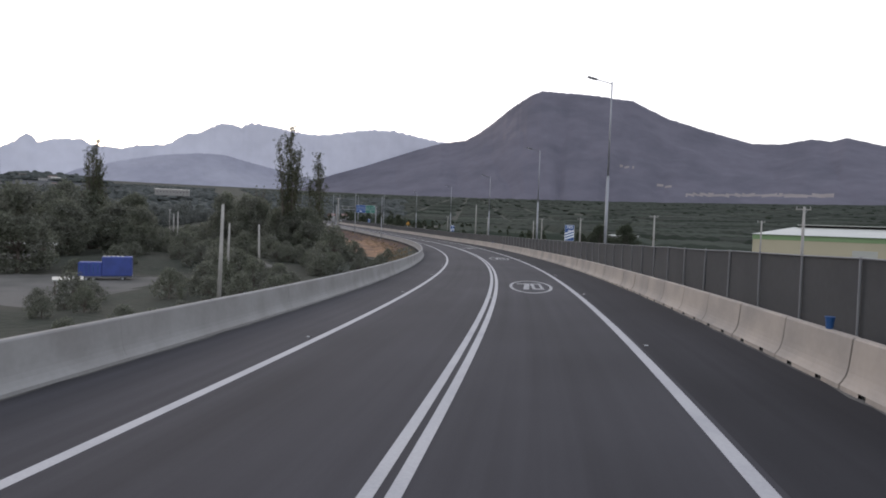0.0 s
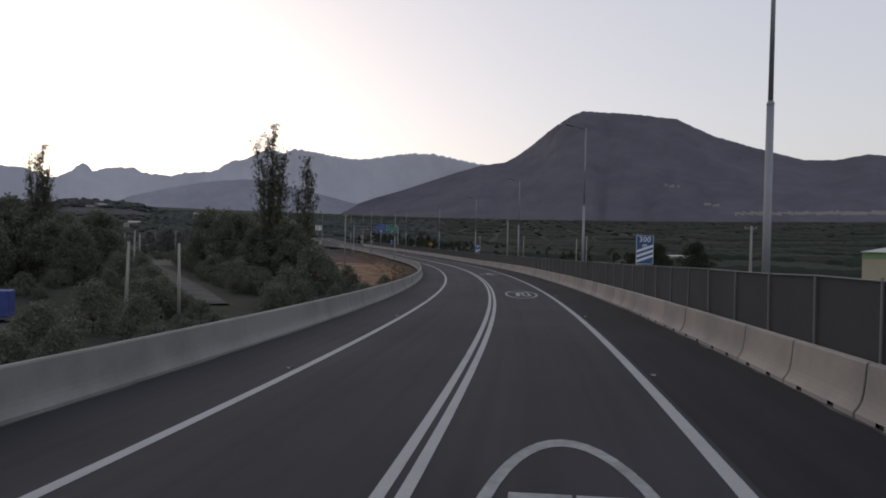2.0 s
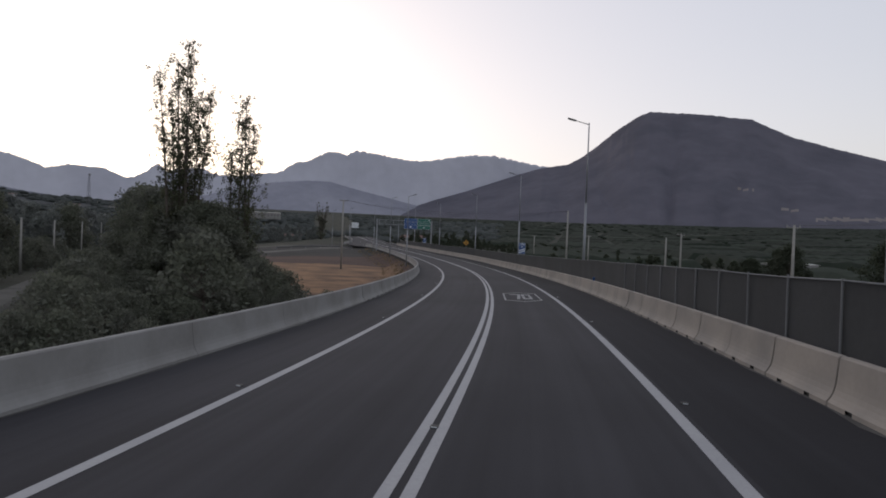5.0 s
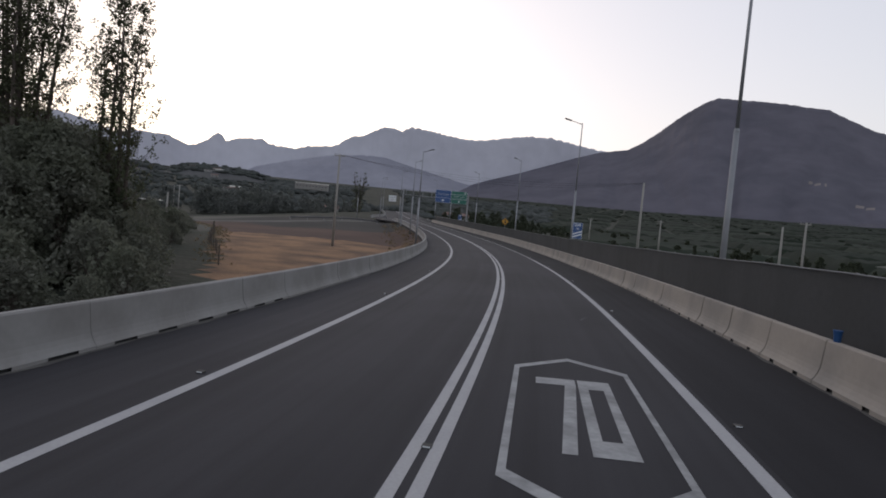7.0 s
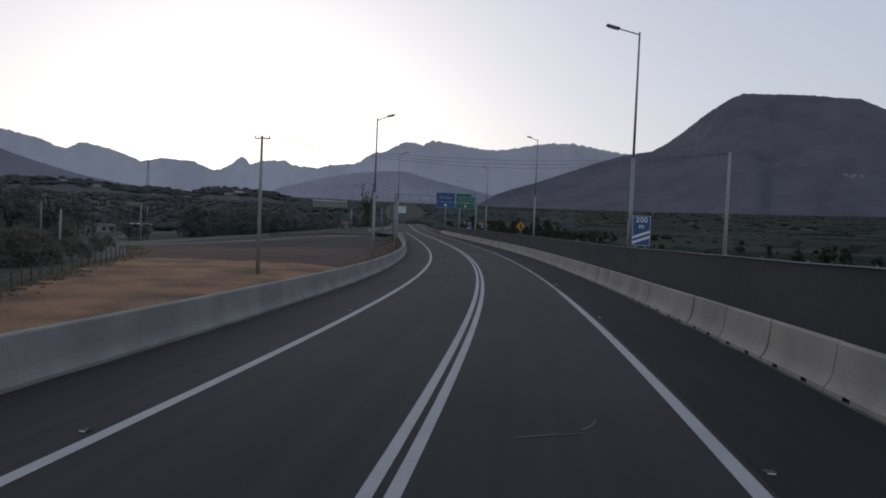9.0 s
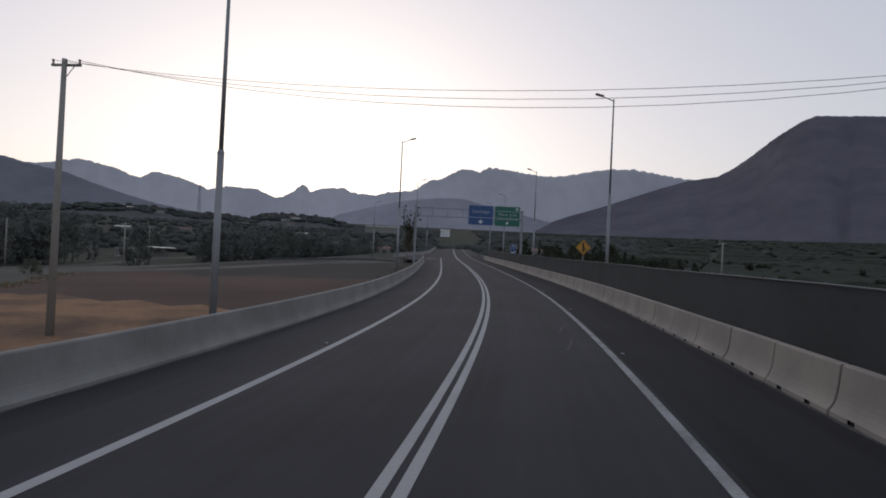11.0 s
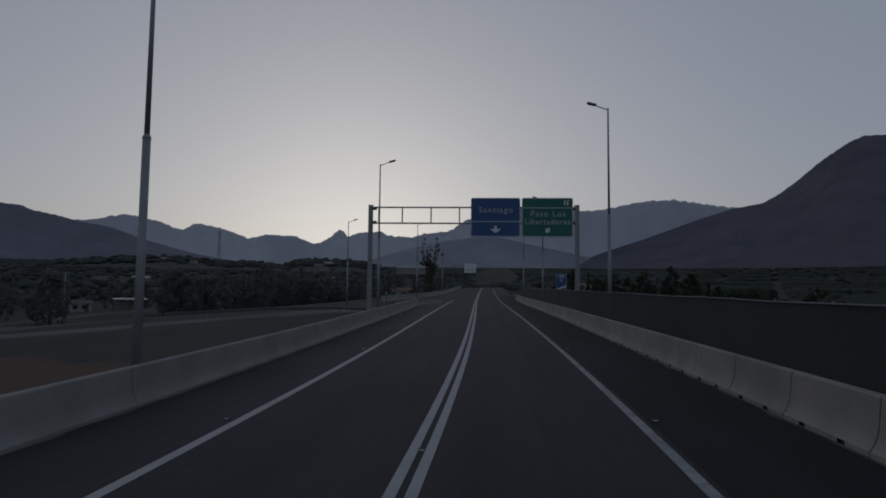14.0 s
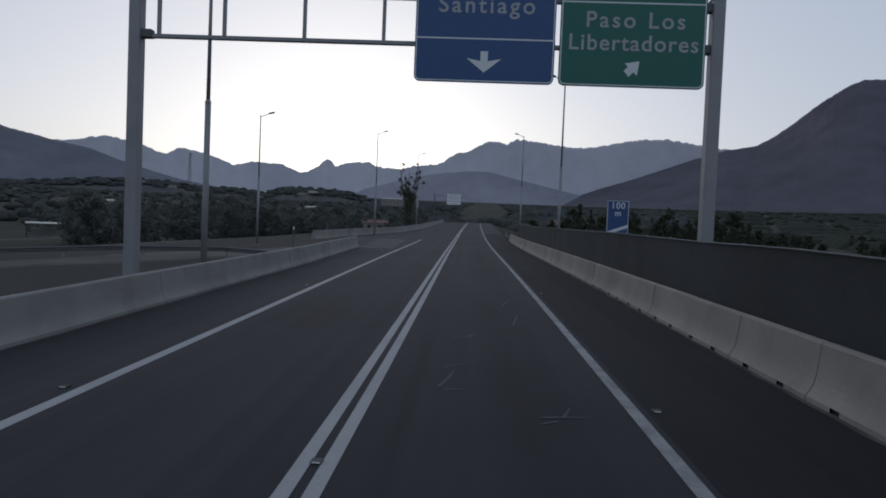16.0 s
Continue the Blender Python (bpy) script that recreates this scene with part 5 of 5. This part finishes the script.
def warehouse():
    q = on_road(165.8, 68.0)
    m = Matrix.Translation((q.x, q.y, -5.0)) @ Matrix.Rotation(radians(-15), 4, "Z")
    root = empty("warehouse", m, "long cream warehouse with a green band and pale roof", "building")
    w, d, h = 66.0, 34.0, 5.6
    part("wall", boxed((w, d, h), (w / 2, d / 2, h / 2), bevel=0.03), CREAM, root)
    part("cladding_band", boxed((w + 0.1, d + 0.1, 1.1), (w / 2, d / 2, h + 0.55), bevel=0.02), GREEN_BAND, root)
    bm = bmesh.new()
    v = [bm.verts.new(c) for c in ((-0.4, -0.5, h + 1.1), (w + 0.4, -0.5, h + 1.1), (w + 0.4, d + 0.5, h + 1.1), (-0.4, d + 0.5, h + 1.1), (7, d * 0.42, h + 2.9), (w - 7, d * 0.42, h + 2.9), (w - 7, d * 0.58, h + 2.9), (7, d * 0.58, h + 2.9))]
    for f in ((0, 1, 5, 4), (1, 2, 6, 5), (2, 3, 7, 6), (3, 0, 4, 7), (4, 5, 6, 7), (3, 2, 1, 0)):
        bm.faces.new([v[i] for i in f])
    part("roof", bm, LIGHT_ROOF, root)
    cap = part("clerestory", boxed((w - 17, 4.6, 0.55), (w / 2, d / 2, h + 3.1), bevel=0.02), DARK, root)
    part("clerestory_roof", boxed((w - 15.5, 7.0, 0.16), (w / 2, d / 2, h + 3.45), bevel=0.02), LIGHT_ROOF, cap)
    for i in range(8):
        part("rib", boxed((0.12, 0.06, h), (4 + i * 8.2, -0.03, h / 2)), CREAM, root)
    part("loading_door", boxed((4.2, 0.12, 4.0), (20, -0.03, 2.0), bevel=0.02), LIGHT_ROOF, root)
    return root


warehouse()
house("shed", 246, 96, (17, 6, 2.6), 20, WALL_WHITE, LIGHT_ROOF, "low white shed with a pale roof among trees", pitch=0.12)
house("house", 474.4, -34.2, (9, 7, 2.8), 0, OLD_CONCRETE, ROOF_RED, "grey house with a rusty roof by the road")
house("house", 452.2, 31.9, (12, 8, 3.6), 10, WALL_WHITE, ROOF_RED, "white house with a rusty roof beside the road")
house("shed", 143, -66, (9, 5, 2.0), 27, OLD_CONCRETE, LIGHT_ROOF, "grey shed with a pale roof beside the yard", pitch=0.1)
house("shed", 198.5, -85.3, (14, 6, 2.6), 19, WALL_WHITE, LIGHT_ROOF, "long white shed with a pale roof beyond the yard", pitch=0.1, windows=3)
house("house", 388.4, -100.9, (5, 5, 2.2), 32, WALL_WHITE, GRAVEL, "low white house beyond the grey field", at=(-248.0, 270.5))


def carport(x, y, turn, size, label):
    w, d, h = size
    z = ground_z(x, y)
    root = empty("carport", Matrix.Translation((x, y, z)) @ Matrix.Rotation(radians(turn), 4, "Z"), label, "carport")
    part("roof", boxed((w + 0.5, d + 0.5, 0.14), (0, 0, h), pose(0, 0, 0, 3), 0.02), LIGHT_ROOF, root)
    for px in (-w / 2, w / 2):
        for py in (-d / 2, d / 2):
            part("post", boxed((0.14, 0.14, h + 0.3), (px, py, h / 2 - 0.2), bevel=0.01), BARK, root)
    for k in range(4):
        part("board", boxed((w * 0.19, 0.06, h * 0.5), (-w * 0.3 + k * w * 0.2, d / 2 - 0.1, h * 0.27), bevel=0.01), WALL_WHITE, root)
    return root


carport(-56.4, 94.4, 49, (2.3, 1.8, 1.6), "open shed with a pale flat roof and white boards")
carport(-253.0, 285.0, 77, (8.5, 5.0, 3.4), "open carport with a pale flat roof beyond the field")
house("white_hall", 700, 0, (44, 12, 8.0), 0, OLD_CONCRETE, LIGHT_ROOF, "long white hall on the rising valley floor", z=27.0, pitch=0.12, windows=10, at=(-609.0, 760.0))
town = random.Random(14)
for i in range(14):
    a_ = town.uniform(49.5, 67)
    r_ = town.uniform(1180, 1370) if i < 9 else town.uniform(560, 800)
    x_, y_ = CENTRE.x - math.sin(radians(a_)) * r_, CENTRE.y + math.cos(radians(a_)) * r_
    rise_ = 1400 * math.tan(radians(float(np.interp(-a_, [-k[0] for k in LOW], [k[1] for k in LOW])))) * (max(0.0, r_ - 880) / 520) ** 1.2
    house("hill_house", 400, 0, (town.uniform(9, 18), 8, town.uniform(3.0, 5.0)), town.uniform(-40, 40), town.choice((WALL_WHITE, OLD_CONCRETE, GRAVEL)), town.choice((LIGHT_ROOF, ROOF_RED, GRAVEL)), "small pale house on the far hillside", z=max(ground_z(x_, y_) + 0.5, rise_ + 1.0), at=(x_, y_))


def covered_load(x, y, turn):
    """A load on a low bed under a blue cover, one end higher, with pale folds over ribs."""
    z = ground_z(x, y) - 0.1
    root = empty("covered_load", Matrix.Translation((x, y, z)) @ Matrix.Rotation(radians(turn), 4, "Z") @ Matrix.Scale(0.80, 4), "parked trailer under a blue ribbed cover with pale folds", "trailer")
    part("bed", boxed((7.6, 2.3, 0.25), (0, 0, 0.62), bevel=0.03), DARK_STEEL, root)
    cover = part("cover", boxed((4.2, 2.5, 3.05), (1.6, 0, 2.22), bevel=0.16), BLUE_PLASTIC, root, "blue tarpaulin")
    low = part("cover", boxed((3.2, 2.3, 2.2), (-2.1, 0, 1.8), bevel=0.12), BLUE_PLASTIC, root, "lower blue tarpaulin")
    for k in range(5):
        part("fold", boxed((0.34, 2.0, 0.10), (-0.2 + 0.62 * k, 0.1, 3.74), pose(0, 0, 0, 0, -14, 12), 0.04), WALL_WHITE, cover)
        part("rib", boxed((0.10, 2.42, 1.6), (-3.5 + 0.62 * k, -0.02, 1.9), bevel=0.03), BLUE_BARREL, low)
    for px in (-2.6, -1.6, 2.4):
        for py in (-1.0, 1.0):
            wheel = part("wheel", tubed((px, py - 0.12, 0.36), (px, py + 0.12, 0.36), 0.36, 0.36, 18), BLACK, root)
            part("rim", tubed((px, py - 0.13, 0.36), (px, py + 0.13, 0.36), 0.2, 0.2, 14), STEEL, wheel)
    part("drawbar", tubed((3.8, 0, 0.6), (5.0, 0, 0.45), 0.05, 0.05, 8), DARK_STEEL, root)
    return root


covered_load(-63.5, 106.3, 40)


def car(m, paint, label):
    root = empty("car", m, label, "car")
    bm = bmesh.new()
    side = [(-2.2, 0.35), (2.2, 0.35), (2.25, 0.75), (1.35, 0.92), (0.75, 1.45), (-1.2, 1.48), (-2.0, 0.95), (-2.25, 0.85)]
    a = [bm.verts.new((x, -0.85, z)) for x, z in side]
    b = [bm.verts.new((x, 0.85, z)) for x, z in side]
    bm.faces.new(a)
    bm.faces.new(b[::-1])
    for i in range(len(side)):
        bm.faces.new((a[i], b[i], b[(i + 1) % 8], a[(i + 1) % 8]))
    bmesh.ops.recalc_face_normals(bm, faces=bm.faces)
    bmesh.ops.bevel(bm, geom=list(bm.edges), offset=0.07, segments=2, affect="EDGES")
    part("body", bm, paint, root)
    part("side_window", boxed((1.7, 1.73, 0.36), (-0.25, 0, 1.2), bevel=0.05), BLACK, root)
    for x in (-1.4, 1.4):
        for y in (-0.8, 0.8):
            wheel = part("wheel", tubed((x, y - 0.1, 0.32), (x, y + 0.1, 0.32), 0.32, 0.32, 16), BLACK, root)
            part("rim", tubed((x, y - 0.11, 0.32), (x, y + 0.11, 0.32), 0.19, 0.19, 12), STEEL, wheel)
    return root


CAR_WHITE = material("white_car_paint", (0.6, 0.6, 0.62), 0.3, vary=0.04, bump=0.0)
for s_, u_, t_, l_ in ((330, 87, 30, "white parked car beside a far track"), (104, -52, 60, "white parked car in the yard")):
    q = on_road(s_, u_)
    car(Matrix.Translation((q.x, q.y, ground_z(q.x, q.y))) @ Matrix.Rotation(heading(s_) + radians(t_), 4, "Z"), CAR_WHITE, l_)


# ---- far signs, tower and bare tree ----
def white_board(x, y, zc, w, h):
    """Three white panels hung from a mast's arm beside the road."""
    s, u, k = to_road(x, y)
    m = stand(s, u, on_road(s, u).z)
    root = empty("roadside_board", m, "white roadside board of three panels on a mast", "road sign")
    z = zc - m.translation.z
    for i in range(3):
        panel = part("panel", plate(rounded(w, h / 3 - 0.16, 0.05), 0.05), WHITE, root)
        panel.location = (0, 0, z + (i - 1) * h / 3)
        part("bar", boxed((w * 0.7, 0.01, 0.06), (0, -0.006, 0)), DARK_STEEL, panel)
    side = -7.9 - u
    part("mast", tubed((side, 0.2, -1.0), (side, 0.2, z + h / 2), 0.13, 0.09, 10), DARK_STEEL, root)
    for dz in (-0.3, 0.3):
        part("arm", boxed((w / 2 - side, 0.08, 0.08), ((w / 2 + side) / 2, 0.12, z + dz * h), bevel=0.01), DARK_STEEL, root)


white_board(-179.0, 349.4, 8.2, 3.3, 2.7)


def lattice_tower(x, y, height):
    q = Vector((x, y))
    root = empty("lattice_tower", Matrix.Translation((q.x, q.y, ground_z(q.x, q.y))), "slim grey steel lattice tower on the hillside", "tower")
    w = lambda z: 1.6 - 1.1 * z / height
    corners = ((1, 1), (-1, 1), (-1, -1), (1, -1))
    for x, y in corners:
        part("leg", tubed((x * w(0), y * w(0), -2.0), (x * w(height), y * w(height), height), 0.12, 0.09, 6), DARK_STEEL, root)
    z = 1.0
    while z < height - 2:
        for (x0, y0), (x1, y1) in zip(corners, corners[1:] + corners[:1]):
            part("brace", tubed((x0 * w(z), y0 * w(z), z), (x1 * w(z + 3), y1 * w(z + 3), z + 3), 0.05, 0.05, 4), DARK_STEEL, root)
        z += 3.0
    for k in range(3):
        part("antenna", boxed((0.5, 0.3, 1.8), (0.8 - 0.8 * k, 0.6, height - 1.2), bevel=0.04), WALL_WHITE, root)


lattice_tower(-556.0, 471.0, 46)


def bare_tree(s, u, height):
    rs = np.random.default_rng(77)
    q = on_road(s, u)
    root = empty("bare_tree", Matrix.Translation((q.x, q.y, ground_z(q.x, q.y))), "tall half-bare tree with ivy-dark lower crown", "tree")
    wood = bmesh.new()
    centres, radii = [], []
    for k in range(7):
        a = 6.28 * k / 7 + rs.normal(0, 0.2)
        top = Vector((math.cos(a) * height * 0.16, math.sin(a) * height * 0.16, height * rs.uniform(0.8, 1.0)))
        pts = [Vector((0, 0, -0.5)), top * 0.45 + Vector((0, 0, 0.5)), top]
        limb(wood, pts, 0.32, 0.05, 6)
        for j in range(9):
            p0 = pts[1].lerp(top, rs.uniform(0, 1))
            p1 = p0 + Vector(rs.normal(0, 1.0, 3)) + Vector((0, 0, 1.3))
            limb(wood, [p0, p1], 0.06, 0.02, 4)
            if rs.random() < 0.5:
                centres.append(np.array(p1))
                radii.append(0.5)
    for k in range(60):
        a, t = rs.uniform(0, 6.28), rs.uniform(0.05, 0.62)
        centres.append(np.array((math.cos(a) * 2.6 * rs.random(), math.sin(a) * 2.6 * rs.random(), height * t)))
        radii.append(rs.uniform(0.7, 1.3))
    part("trunk", wood, BARK, root)
    v, f = leaves(rs, centres, radii, 34, 0.35)
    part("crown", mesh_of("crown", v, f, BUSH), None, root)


bare_tree(439.3, -18.5, 20)
